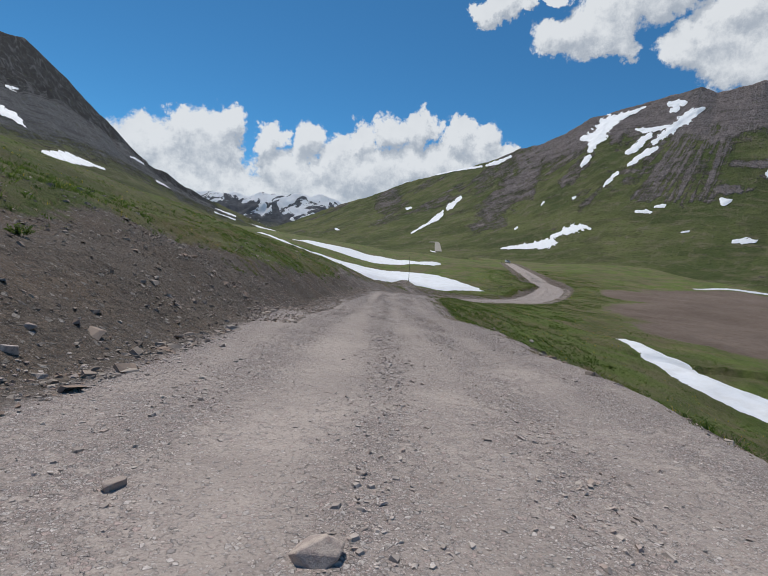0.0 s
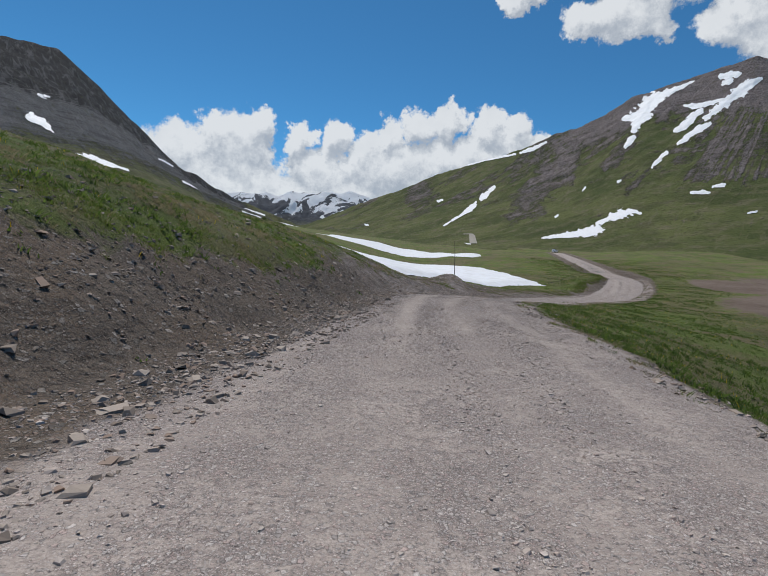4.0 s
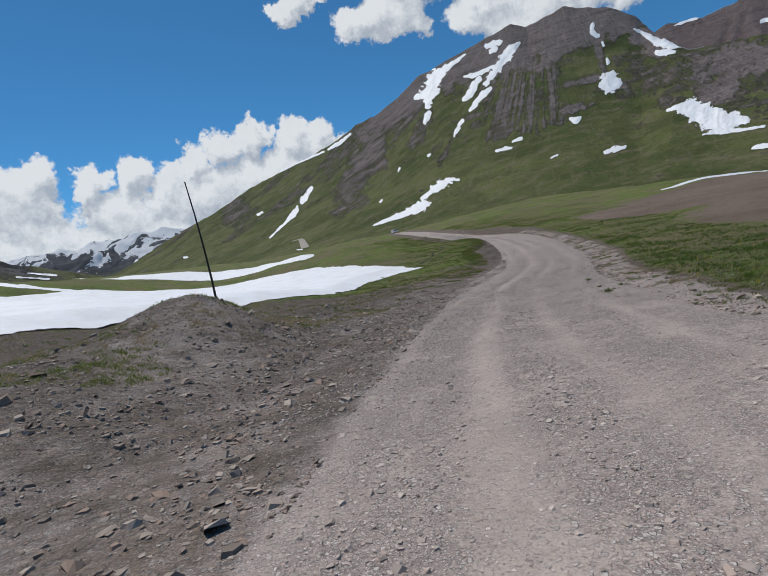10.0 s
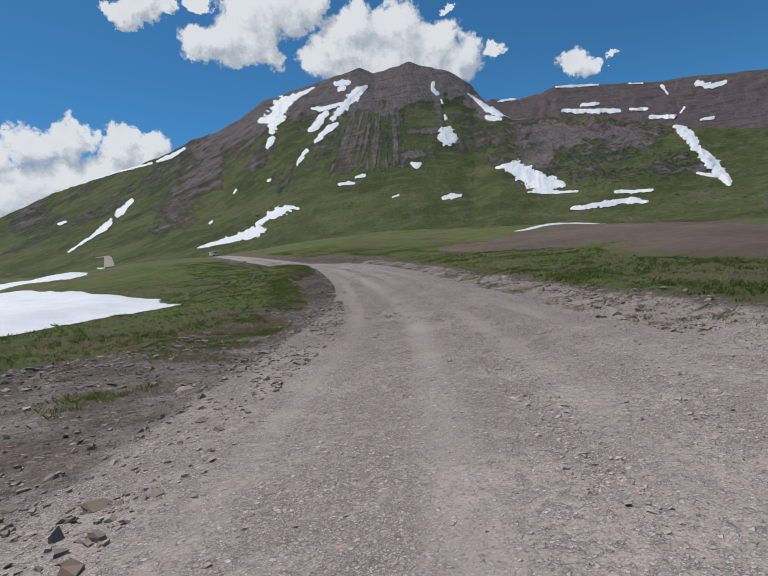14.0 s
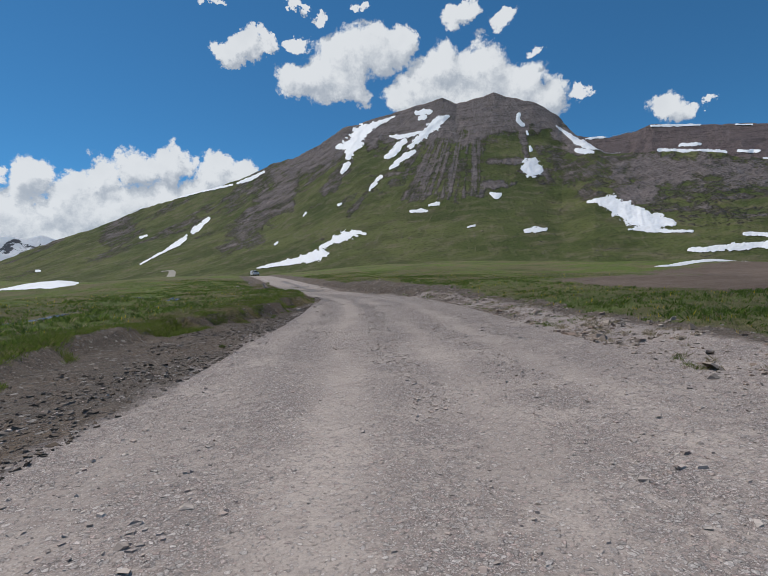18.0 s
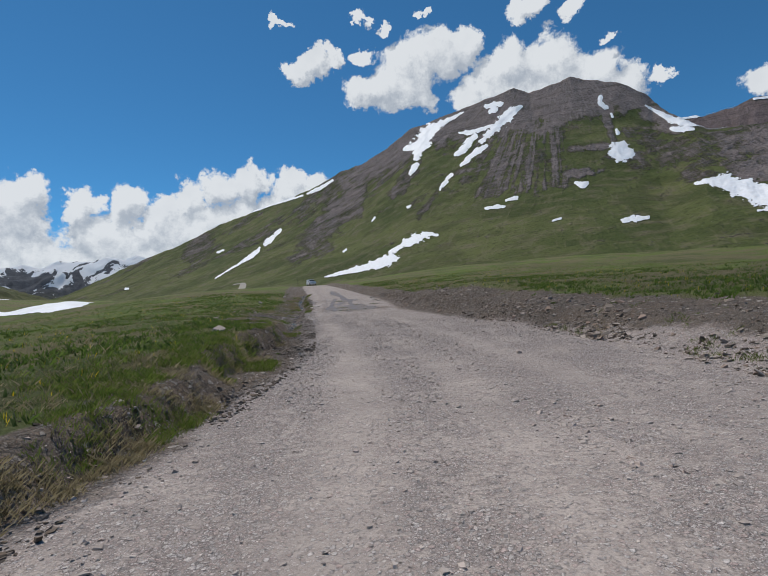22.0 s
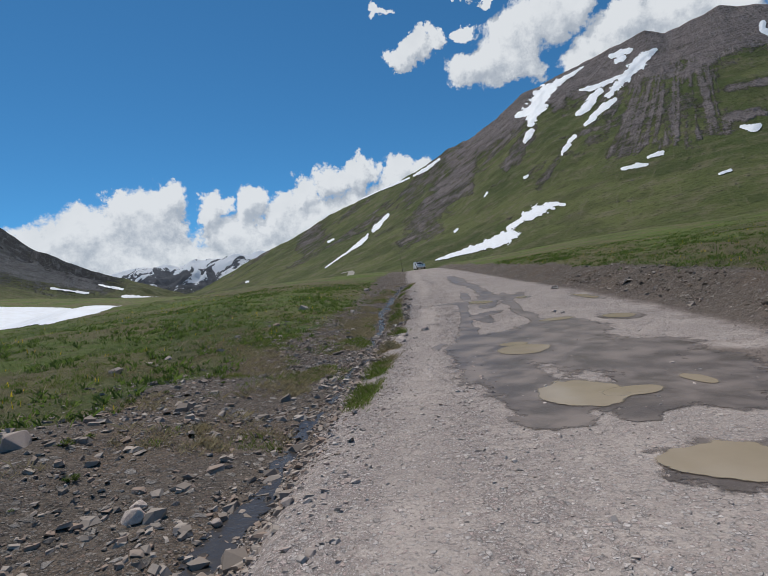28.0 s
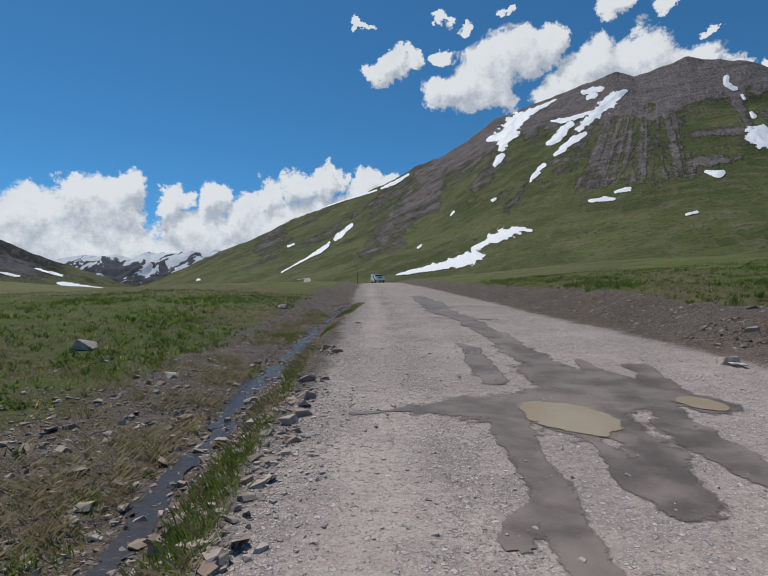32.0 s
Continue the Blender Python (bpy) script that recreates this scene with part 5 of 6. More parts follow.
def scatter_grass():
    x, y = meadow(120000, 34, 4)
    blades("grass", x, y, DICE.uniform(0.05, 0.15, len(x)), np.full(len(x), 0.004), 9, MAT_BLADE, "short green alpine grass tufts")
    x, y = meadow(26000, 12, 14)
    blades("dry_grass", x, y, DICE.uniform(0.08, 0.2, len(x)), np.full(len(x), 0.004), 6, MAT_STRAW, "straw-coloured dead grass among the green", 1.1)
    x, y = meadow(60000, 30, 24, 1.0)
    blades("herbs", x, y, DICE.uniform(0.05, 0.13, len(x)), np.full(len(x), 0.022), 5, MAT_LEAF, "broad-leaved green meadow herbs", 1.6)
    x, y = meadow(90000, 16, 44, 0.5)
    use = fbm(x / 2.4, y / 2.4, 46, 3) > 0.0
    x, y = x[use], y[use]
    blades("herb_clumps", x, y, DICE.uniform(0.09, 0.2, len(x)), np.full(len(x), 0.018), 9, MAT_LEAF, "leafy green herb clumps along the meadow's edge", 1.5)
    x, y = meadow(11000, 22, 34)
    blades("flowers", x, y, DICE.uniform(0.1, 0.17, len(x)), np.full(len(x), 0.011), 2, MAT_PETAL, "scattered small yellow meadow flowers", 0.6)
    # turf hanging over the cut edge
    t = by_length(17.5, 26.8, 15000)
    start = np.interp(t, [16, 19, 22, 25, 28], [1.2, 1.2, 1.25, 1.3, 1.8])
    d = np.interp(t, SHAPE_T, SHAPE_L) - start - np.abs(DICE.normal(0, 1.0, len(t))) + 0.15
    x, y = along_road(t, d)
    keep = fbm(x / 1.3, y / 1.3, 3, 3) > -0.15
    dead = keep & (fbm(x / 0.8, y / 0.8, 63, 3) > 0.25)
    blades("dead_turf", x[dead] + 0.12, y[dead], DICE.uniform(0.04, 0.09, dead.sum()), np.full(dead.sum(), 0.0026), 10, MAT_STRAW, "dead straw hanging from the broken turf edge", 1.9)
    keep &= ~dead
    blades("turf_edge", x[keep], y[keep], DICE.uniform(0.05, 0.13, keep.sum()), np.full(keep.sum(), 0.0035), 12, MAT_BLADE, "long grass hanging over the cut bank's edge", 1.2)


def scatter_tufts():
    """Ragged tufts on the stony ditch sides and banks."""
    t = by_length(3.5, 34.0, 64000)
    left = np.interp(t, SHAPE_T, SHAPE_L)
    d = left - np.abs(DICE.normal(0, 1, len(t))) * np.interp(t, [3, 8, 14, 17, 26, 28, 34], [5, 5, 4, 1, 1, 3.5, 3.5]) - np.interp(t, [3, 12, 16, 26, 29, 34], [2.5, 2.5, 0.6, 0.3, 0.5, 0.1])
    x, y = along_road(t, d)
    patch = fbm(x / 1.5, y / 1.5, 71, 4, 0.6)
    keep = (DICE.uniform(0, 1, len(t)) < smooth(patch + 0.3 * smooth(t, 29.5, 31) - 0.2 * smooth(t, 25.5, 26.5), -0.15, 0.45) * np.interp(t, [3, 5, 9, 13, 16, 26, 28], [0.6, 1.0, 1.0, 0.5, 0.8, 0.8, 1.0])) & (off_line(x, y, STREAM) > 0.3)
    t = by_length(-0.3, 25.0, 12000)
    d = np.interp(t, EDGE_T, EDGE_R) + 0.2 + np.abs(DICE.normal(0, 1.5, len(t)))
    ex, ey = along_road(t, d)
    more = DICE.uniform(0, 1, len(t)) < smooth(fbm(ex / 1.2, ey / 1.2, 73, 4, 0.6), -0.1, 0.6) * 0.7
    x, y, keep = np.r_[x, ex], np.r_[y, ey], np.r_[keep, more]
    pale = fbm(x / 2.2, y / 2.2, 81, 3) > 0.05
    for name, use, mat, label, lean in (("pale_tufts", keep & pale, MAT_STRAW, "tufts of pale dead grass on the stony bank", 1.5), ("green_tufts", keep & ~pale, MAT_BLADE, "ragged green tufts on the stony bank", 1.0)):
        blades(name, x[use], y[use], DICE.uniform(0.04, 0.12, use.sum()), np.full(use.sum(), 0.0026), 18, mat, label, lean)
    # grass on both sides of the stream
    k = DICE.uniform(0, len(STREAM) - 1.001, 9000)
    lo = k.astype(int)
    f = (k - lo)[:, None]
    p = STREAM[lo] * (1 - f) + STREAM[lo + 1] * f
    off = np.where(DICE.uniform(0, 1, len(k)) < 0.45, DICE.uniform(0.32, 0.8, len(k)), -0.32 - np.abs(DICE.normal(0, 0.8, len(k))))
    x, y = p[:, 0] + off, p[:, 1]
    use = (fbm(x / 1.1, y / 2.6, 53, 3) > -0.25) & (y > 196)
    dead = use & (fbm(x / 0.9, y / 1.6, 57, 3) + 0.25 * (off < -0.7) > 0.12)
    blades("bank_straw", x[dead], y[dead], DICE.uniform(0.06, 0.13, dead.sum()), np.full(dead.sum(), 0.0026), 14, MAT_STRAW, "flattened straw beside the ditch stream", 1.9)
    use &= ~dead
    blades("bank_grass", x[use], y[use], DICE.uniform(0.05, 0.12, use.sum()), np.full(use.sum(), 0.003), 14, MAT_BLADE, "fresh green grass beside the ditch stream", 1.1)
    # stones washed along the ditch
    k = DICE.uniform(0, len(STREAM) - 1.001, 6000)
    lo = k.astype(int)
    f = (k - lo)[:, None]
    p = STREAM[lo] * (1 - f) + STREAM[lo + 1] * f + DICE.normal(0, 0.33, (len(k), 2))
    chips("ditch_stones", p[:, 0], p[:, 1], np.clip(np.exp(DICE.normal(math.log(0.019), 0.5, len(k))), 0.01, 0.06), MAT_SCREE, "wet grey stones lining the ditch stream")
    # broken lumps of spoil along the far bank
    t = by_length(22.5, 34.0, 5000)
    d = np.interp(t, EDGE_T, EDGE_R) + np.abs(DICE.normal(0, 1.1, len(t))) + 0.2
    x, y = along_road(t, d)
    use = fbm(x / 1.6, y / 1.6, 91, 3) > -0.1
    chips("spoil", x[use], y[use], np.clip(np.exp(DICE.normal(math.log(0.024), 0.55, use.sum())), 0.012, 0.1), MAT_SPOIL, "brown clods and stones pushed up along the road bank")


def part(name, bm, mat, parent, label=""):
    mesh = bpy.data.meshes.new(name)
    bm.to_mesh(mesh)
    bm.free()
    mesh.materials.append(mat)
    ob = new(name, mesh)
    ob.parent = parent
    return tagged(ob, label)


def box(sx, sy, sz, at=(0, 0, 0), bevel=0.0, segments=2):
    bm = bmesh.new()
    bmesh.ops.create_cube(bm, size=1.0, matrix=Matrix.Translation(at) @ Matrix.Diagonal((sx, sy, sz, 1)))
    if bevel:
        bmesh.ops.bevel(bm, geom=bm.edges[:], offset=bevel, segments=segments, affect="EDGES", profile=0.6)
    return bm


def tube(r0, r1, length, at=(0, 0, 0), axis="Z", sides=16, ends=True):
    bm = bmesh.new()
    turn = {"Z": Matrix.Identity(4), "X": Matrix.Rotation(math.pi / 2, 4, "Y"), "Y": Matrix.Rotation(math.pi / 2, 4, "X")}[axis]
    bmesh.ops.create_cone(bm, cap_ends=ends, segments=sides, radius1=r0, radius2=r1, depth=length, matrix=Matrix.Translation(at) @ turn)
    return bm


# ---- stones of their own ----
def stone_mesh(seed):
    """A block of broken rock: the hull of scattered corners, its edges a little worn."""
    rng = random.Random(seed)
    bm = bmesh.new()
    for _ in range(17):
        v = Vector((rng.gauss(0, 1), rng.gauss(0, 1), rng.gauss(0, 1))).normalized()
        bm.verts.new([math.copysign(abs(c) ** 0.62, c) * rng.uniform(0.85, 1.05) for c in v])
    hull = bmesh.ops.convex_hull(bm, input=bm.verts[:])
    bmesh.ops.delete(bm, geom=[g for g in hull["geom_interior"] if isinstance(g, bmesh.types.BMVert)], context="VERTS")
    bmesh.ops.bevel(bm, geom=bm.edges[:], offset=0.05, segments=1, affect="EDGES")
    bmesh.ops.scale(bm, vec=(1.2, 0.9, 0.66), verts=bm.verts)
    mesh = bpy.data.meshes.new("stone")
    bm.to_mesh(mesh)
    bm.free()
    return mesh


def stone_material():
    m, n, shade = material("weathered_stone")
    at = n.add("ShaderNodeTexCoord").outputs["Object"]
    r = n.add("ShaderNodeObjectInfo").outputs["Random"]
    a, b = n.noise(at, 2.2, 6.0, 0.65), n.noise(at, 14.0, 5.0, 0.6)
    color = n.mix(r, (0.38, 0.305, 0.255), (0.64, 0.535, 0.455))
    color = n.mix(n.remap(a, 0.4, 0.65), color, (0.38, 0.3, 0.265))
    color = n.mix(n.math("MULTIPLY", n.remap(b, 0.5, 0.7), 0.4), color, (0.16, 0.148, 0.14))
    n.put(shade, "Base_Color", color)
    n.put(shade, "Roughness", 0.92)
    bump(n, shade, n.math("MULTIPLY_ADD", b, 0.5, a), 0.4, 0.03)
    return m


MAT_STONE = stone_material()


def build_stones():
    shapes = [stone_mesh(k) for k in range(7)]
    for mesh in shapes:
        mesh.materials.append(MAT_STONE)
    rng = random.Random(5)
    for x, y, size in STONES_A + STONES_B + STONES_C + STONES_D + STONES_E:
        ob = new("stone", rng.choice(shapes))
        z = float(on_ground(x, y))
        ob.matrix_world = Matrix.LocRotScale((x, y, z + 0.1 * size), Euler((rng.gauss(0, 0.15), rng.gauss(0, 0.15), rng.uniform(0, 6.28))), (size * rng.uniform(0.55, 0.75),) * 3)
        road = land_masks(np.array([x]), np.array([y]))["road"][0] > 0.5
        what = "large angular grey boulder" if size > 0.22 else "angular grey-brown stone"
        tagged(ob, what + (" lying on the gravel road" if road else " resting on the bare roadside bank"), "rock", "stones along the road")


# ---- shrubs ----
def shrub_template(seed, flowers):
    rng = random.Random(seed)
    root = new("shrub")
    stems, leaves, petals = bmesh.new(), bmesh.new(), bmesh.new()
    for _ in range(34):
        a, r, h = rng.uniform(0, 6.28), rng.uniform(0.1, 0.95) ** 0.8, rng.uniform(0.45, 1.0)
        top = Vector((r * math.cos(a), r * math.sin(a), h * (1.05 - 0.55 * r)))
        foot = top * 0.18
        foot.z = -0.05
        side = Vector((-math.sin(a), math.cos(a), 0)) * 0.012
        stems.faces.new([stems.verts.new(p) for p in (foot - side, foot + side, top + side * 0.4, top - side * 0.4)])
        for k in range(24):
            p = foot.lerp(top, rng.uniform(0.35, 1.05))
            way = Vector((rng.gauss(0, 1), rng.gauss(0, 1), rng.gauss(0.5, 0.6))).normalized()
            long, wide = rng.uniform(0.08, 0.17), rng.uniform(0.028, 0.05)
            across = way.cross(Vector((rng.gauss(0, 1), rng.gauss(0, 1), 1))).normalized() * wide
            leaves.faces.new([leaves.verts.new(q) for q in (p, p + way * long * 0.5 + across, p + way * long, p + way * long * 0.5 - across)])
        if flowers and rng.random() < 0.5:
            for k in range(5):
                b = k * 1.256
                q = top + Vector((0, 0, 0.06))
                petals.faces.new([petals.verts.new(q + Vector((math.cos(b + e) * f, math.sin(b + e) * f, 0.01))) for e, f in ((0, 0.005), (-0.4, 0.05), (0.4, 0.05))])
    tagged(part("stems", stems, MAT_STRAW, root), kind="stuff")
    tagged(part("leaves", leaves, MAT_LEAF, root), kind="stuff")
    if flowers:
        tagged(part("flowers", petals, MAT_PETAL, root, "small yellow flowers"), kind="stuff")
    else:
        petals.free()
    return root


def build_shrubs():
    kinds = [shrub_template(1, False), shrub_template(2, True), shrub_template(3, False)]
    rng, used = random.Random(8), set()
    for x, y, size in SHRUBS_A + SHRUBS_B + SHRUBS_C:
        k = rng.randrange(3)
        m = Matrix.LocRotScale((x, y, float(on_ground(x, y))), Euler((0, 0, rng.uniform(0, 6.28))), (size, size, size * rng.uniform(0.75, 1.0)))
        if k in used:
            ob = copy_thing(kinds[k], m)
        else:
            used.add(k)
            ob = kinds[k]
            ob.matrix_world = m
        tagged(ob, "low leafy green alpine plant with yellow flowers" if k == 1 else "low bushy green alpine plant on stony soil", "plant", "plants beside the road")


# ---- water ----
def water_material(name, color, rough, bumpy):
    m, n, shade = material(name)
    p = place(n)
    n.put(shade, "Base_Color", n.mix(n.noise(p, 3.0, 4.0), tuple(0.8 * c for c in color), color))
    n.put(shade, "Roughness", rough)
    n.put(shade, "IOR", 1.33)
    bump(n, shade, n.noise(p, 9.0, 4.0), bumpy, 0.02)
    return m


def shore(m, ragged=1.8):
    """Lets a water sheet end in a ragged shore."""
    tree = m.node_tree
    n = Nodes(tree, False)
    shade = next(node for node in tree.nodes if node.type == "BSDF_PRINCIPLED")
    rim = n.math("MULTIPLY_ADD", n.math("SUBTRACT", n.noise(place(n), 4.5, 6.0, 0.65), 0.5), ragged, mask(n, "deep"))
    clear = n.add("ShaderNodeBsdfTransparent")
    both = n.add("ShaderNodeMixShader", None, i0=n.remap(rim, 0.16, 0.24), i1=clear.outputs[0], i2=shade.outputs[0])
    n.add("ShaderNodeOutputMaterial", None, Surface=both.outputs[0]).is_active_output = True
    return m


MAT_STREAM = shore(water_material("stream_water", (0.06, 0.05, 0.044), 0.26, 0.8))
MAT_PUDDLE = shore(water_material("muddy_water", (0.4, 0.32, 0.225), 0.16, 0.05), 0.35)


def ribbon(name, line, width, mat, label):
    step = np.r_[0, np.cumsum(np.hypot(*np.diff(line, axis=0).T))]
    s = np.arange(0, step[-1], 0.3)
    mid = np.stack([np.interp(s, step, line[:, k]) for k in range(2)], 1)
    mid[1:-1] = (mid[:-2] + mid[1:-1] + mid[2:]) / 3
    way = np.gradient(mid, axis=0)
    way /= np.linalg.norm(way, axis=1)[:, None]
    mid[:, 0] += 0.16 * fbm(s * 0.6, 0 * s, 4, 3)
    w = 1.5 * width * np.clip(0.85 + 0.55 * fbm(s * 0.9, 0 * s, 6, 3), 0.4, 2) * np.clip(s / 2, 0.2, 1)
    low = np.min([on_ground(mid[:, 0] + way[:, 1] * w * k, mid[:, 1] - way[:, 0] * w * k) for k in (-0.6, 0, 0.6)], 0)
    z = np.convolve(np.pad(low, 2, "edge"), np.ones(5) / 5, "valid") + 0.025
    off = np.array([-1.0, -0.5, 0.0, 0.5, 1.0])
    x = mid[:, :1] + way[:, 1:] * w[:, None] * off
    y = mid[:, 1:] - way[:, :1] * w[:, None] * off
    return tagged(sheet(name, x, y, np.repeat(z[:, None], 5, 1), mat, {"deep": np.repeat(0.8 - np.abs(off)[None], len(s), 0)}), label, "water", kind="structure")


# puddles: x, y, half length, half width
PUDDLES = [(63.25, 210.5, 0.54, 0.64), (65.1, 210.7, 0.26, 0.36), (63.3, 203.1, 0.42, 0.24), (61.1, 200.1, 0.3, 0.22), (61.05, 199.4, 0.5, 0.5), (60.6, 195.9, 0.52, 0.78),
           (61.2, 195.7, 0.4, 0.25), (60.7, 193.4, 0.6, 0.4), (62.2, 195.9, 0.14, 0.33), (64.9, 202.5, 0.44, 0.4), (66.8, 208.4, 0.22, 0.9)]
# seepage trails: x, y, half width
WET = [
    [(63.3, 211.0, 0.75), (64.3, 211.3, 0.7), (62.5, 211.0, 0.6), (61.8, 211.1, 0.3)],
    [(61.88, 208.06, 0.14), (62.12, 208.80, 0.15), (62.17, 209.28, 0.10), (62.33, 209.89, 0.16), (62.49, 210.52, 0.27)],
    [(61.50, 208.11, 0.11), (61.70, 208.40, 0.10), (61.93, 208.58, 0.08)],
    [(60.77, 211.08, 0.06), (61.25, 211.11, 0.06), (61.56, 211.17, 0.09)],
    [(63.08, 212.45, 0.20), (63.38, 214.06, 0.17), (63.71, 215.47, 0.16), (63.66, 216.19, 0.09)],
    [(64.12, 212.29, 0.57), (64.39, 213.67, 0.38), (64.65, 215.33, 0.31), (65.02, 217.75, 0.29), (65.62, 221.61, 0.31), (65.87, 225.66, 0.52), (66.58, 230.15, 0.51), (67.37, 237.14, 0.39)],
    [(64.82, 211.56, 0.39), (64.89, 212.35, 0.26), (65.02, 213.12, 0.14), (65.23, 213.78, 0.06)],
    [(65.86, 212.99, 0.21), (65.42, 211.93, 0.19), (65.05, 210.99, 0.21), (65.07, 210.53, 0.11)],
    [(64.67, 211.05, 0.30), (64.36, 210.24, 0.23), (63.96, 209.36, 0.20), (63.93, 209.01, 0.16), (63.90, 208.70, 0.18)],
    [(63.54, 209.85, 0.18), (63.41, 209.32, 0.32), (63.07, 208.74, 0.24), (62.90, 208.35, 0.20)],
    [(63.09, 209.92, 0.06), (62.98, 209.27, 0.13), (62.80, 208.69, 0.14)],
    [(64.84, 222.60, 0.21), (66.62, 221.47, 0.14)],
    [(63.4, 202.7, 0.5), (63.1, 201.4, 0.85), (62.3, 200.2, 0.8)],
    [(62.3, 201.8, 0.75), (61.4, 201.2, 0.85), (60.7, 200.4, 0.7)],
    [(61.99, 200.6, 0.8), (61.39, 200.1, 0.6)],
    [(60.92, 203.24, 0.23), (60.59, 202.01, 0.24), (60.31, 201.12, 0.29), (59.95, 200.54, 0.27)],
    [(59.76, 201.33, 0.13), (59.56, 201.05, 0.12), (59.57, 200.80, 0.08)],
    [(60.89, 203.52, 0.17), (61.45, 205.80, 0.16), (61.89, 207.97, 0.13), (62.43, 210.42, 0.16)],
    [(61.78, 204.16, 0.11), (61.89, 205.79, 0.32), (62.74, 206.69, 0.20)],
    [(62.86, 202.87, 0.28), (62.98, 203.71, 0.19), (63.15, 204.83, 0.22), (63.30, 206.03, 0.20), (63.79, 207.82, 0.14), (64.22, 210.09, 0.28)],
    [(60.59, 201.90, 0.38), (60.33, 199.28, 0.70), (60.07, 197.07, 0.71), (59.93, 195.02, 0.36)],
    [(62.16, 200.00, 0.90), (61.65, 197.88, 1.10), (62.74, 198.24, 0.90)],
    [(62.37, 196.97, 0.8), (61.3, 195.4, 0.5), (60.7, 194.8, 0.25)],
    [(63.14, 196.93, 0.55), (61.96, 195.00, 0.42)],
]


def wet_material():
    m, n, shade = material("wet_mud")
    p = place(n)
    a, b = n.noise(p, 1.6, 5.0, 0.6), n.noise(p, 22.0, 5.0, 0.65)
    color = n.mix(n.remap(a, 0.32, 0.68), (0.115, 0.09, 0.075), (0.24, 0.194, 0.166))
    color = n.mix(n.math("MULTIPLY", n.remap(b, 0.58, 0.7), 0.5), color, (0.25, 0.225, 0.21))
    n.put(shade, "Base_Color", color)
    n.put(shade, "Roughness", n.remap(a, 0.3, 0.7, 0.3, 0.6))
    n.put(shade, "Specular_IOR_Level", 0.35)
    bump(n, shade, b, 0.3, 0.012)
    rim = n.math("MULTIPLY_ADD", n.math("SUBTRACT", n.noise(p, 3.4, 9.0, 0.74), 0.5), 2.1, mask(n, "deep"))
    clear = n.add("ShaderNodeBsdfTransparent")
    both = n.add("ShaderNodeMixShader", None, i0=n.remap(rim, -0.1, 0.22), i1=clear.outputs[0], i2=shade.outputs[0])
    n.add("ShaderNodeOutputMaterial", None, Surface=both.outputs[0]).is_active_output = True
    return m


def build_water():
    ribbon("stream", STREAM, 0.3, MAT_STREAM, "narrow shallow snowmelt stream running in the stony ditch")
    ribbon("brook", BROOK, 0.3, MAT_STREAM, "small meltwater brook winding through the meadow")
    x, y = np.meshgrid(np.arange(57.5, 69.5, 0.08), np.arange(191.0, 238.0, 0.11))
    deep = np.full(x.shape, -9.0)
    for strokes in WET:
        deep = np.maximum(deep, stroke_depth(x, y, strokes))
    for px, py, a, b in PUDDLES:
        deep = np.maximum(deep, 1.05 - np.hypot((x - px) / a, (y - py) / b) * 0.85)
    deep = deep + 0.3 * fbm(x * 1.7, y * 1.2, 40, 4, 0.6) + 0.12
    z = on_ground(x, y) + 0.008
    keep = (deep[:-1, :-1] > -0.5) & (deep[1:, 1:] > -0.5)
    tagged(sheet("wet_mud", x, y, z, wet_material(), {"deep": deep}, keep), "dark wet mud and seepage trails on the pale road", "mud", kind="structure")
    for px, py, a, b in PUDDLES:
        x, y = np.meshgrid(np.linspace(px - 1.8 * a, px + 1.8 * a, 44), np.linspace(py - 1.8 * b, py + 1.8 * b, 44))
        deep = 1.2 - np.hypot((x - px) / a, (y - py) / b) + 0.2 * fbm(x * 1.7, y * 1.7, 52, 3)
        keep = (deep[:-1, :-1] > -0.1) & (deep[1:, 1:] > -0.1)
        tagged(sheet("puddle", x, y, on_ground(x, y) + 0.016, MAT_PUDDLE, {"deep": deep}, keep), "shallow puddle of yellow-brown muddy water on the road", "puddle", "puddles on the road")


# ---- marker poles ----
MAT_POLE = plain("weathered_steel", (0.05, 0.042, 0.04), 0.7, 0.3, 0.3)


def marker_pole(x, y, tall, thick, lean_x, lean_y):
    root = new("marker_pole")
    root.matrix_world = pose(x, y, float(on_ground(x, y)) - 0.05)
    line = [Vector((lean_x * f * f * tall, lean_y * f * f * tall, f * tall)) for f in (0, 0.25, 0.5, 0.75, 1)]
    bm = bmesh.new()
    rings = []
    for k, p in enumerate(line):
        r = thick * (1 - 0.55 * k / 4)
        rings.append([bm.verts.new(p + Vector((r * math.cos(a), r * math.sin(a), 0))) for a in (0, 1.05, 2.1, 3.14, 4.19, 5.24)])
    for lo, hi in zip(rings, rings[1:]):
        for k in range(6):
            bm.faces.new((lo[k], lo[(k + 1) % 6], hi[(k + 1) % 6], hi[k]))
    bm.faces.new(rings[-1])
    part("shaft", bm, MAT_POLE, root)
    part("collar", tube(thick * 1.5, thick * 1.4, 0.35, (0, 0, 0.3)), MAT_POLE, root, "thicker rusty foot of the pole")
    tagged(root, "thin dark leaning steel snow marker pole", "pole", "snow marker poles")


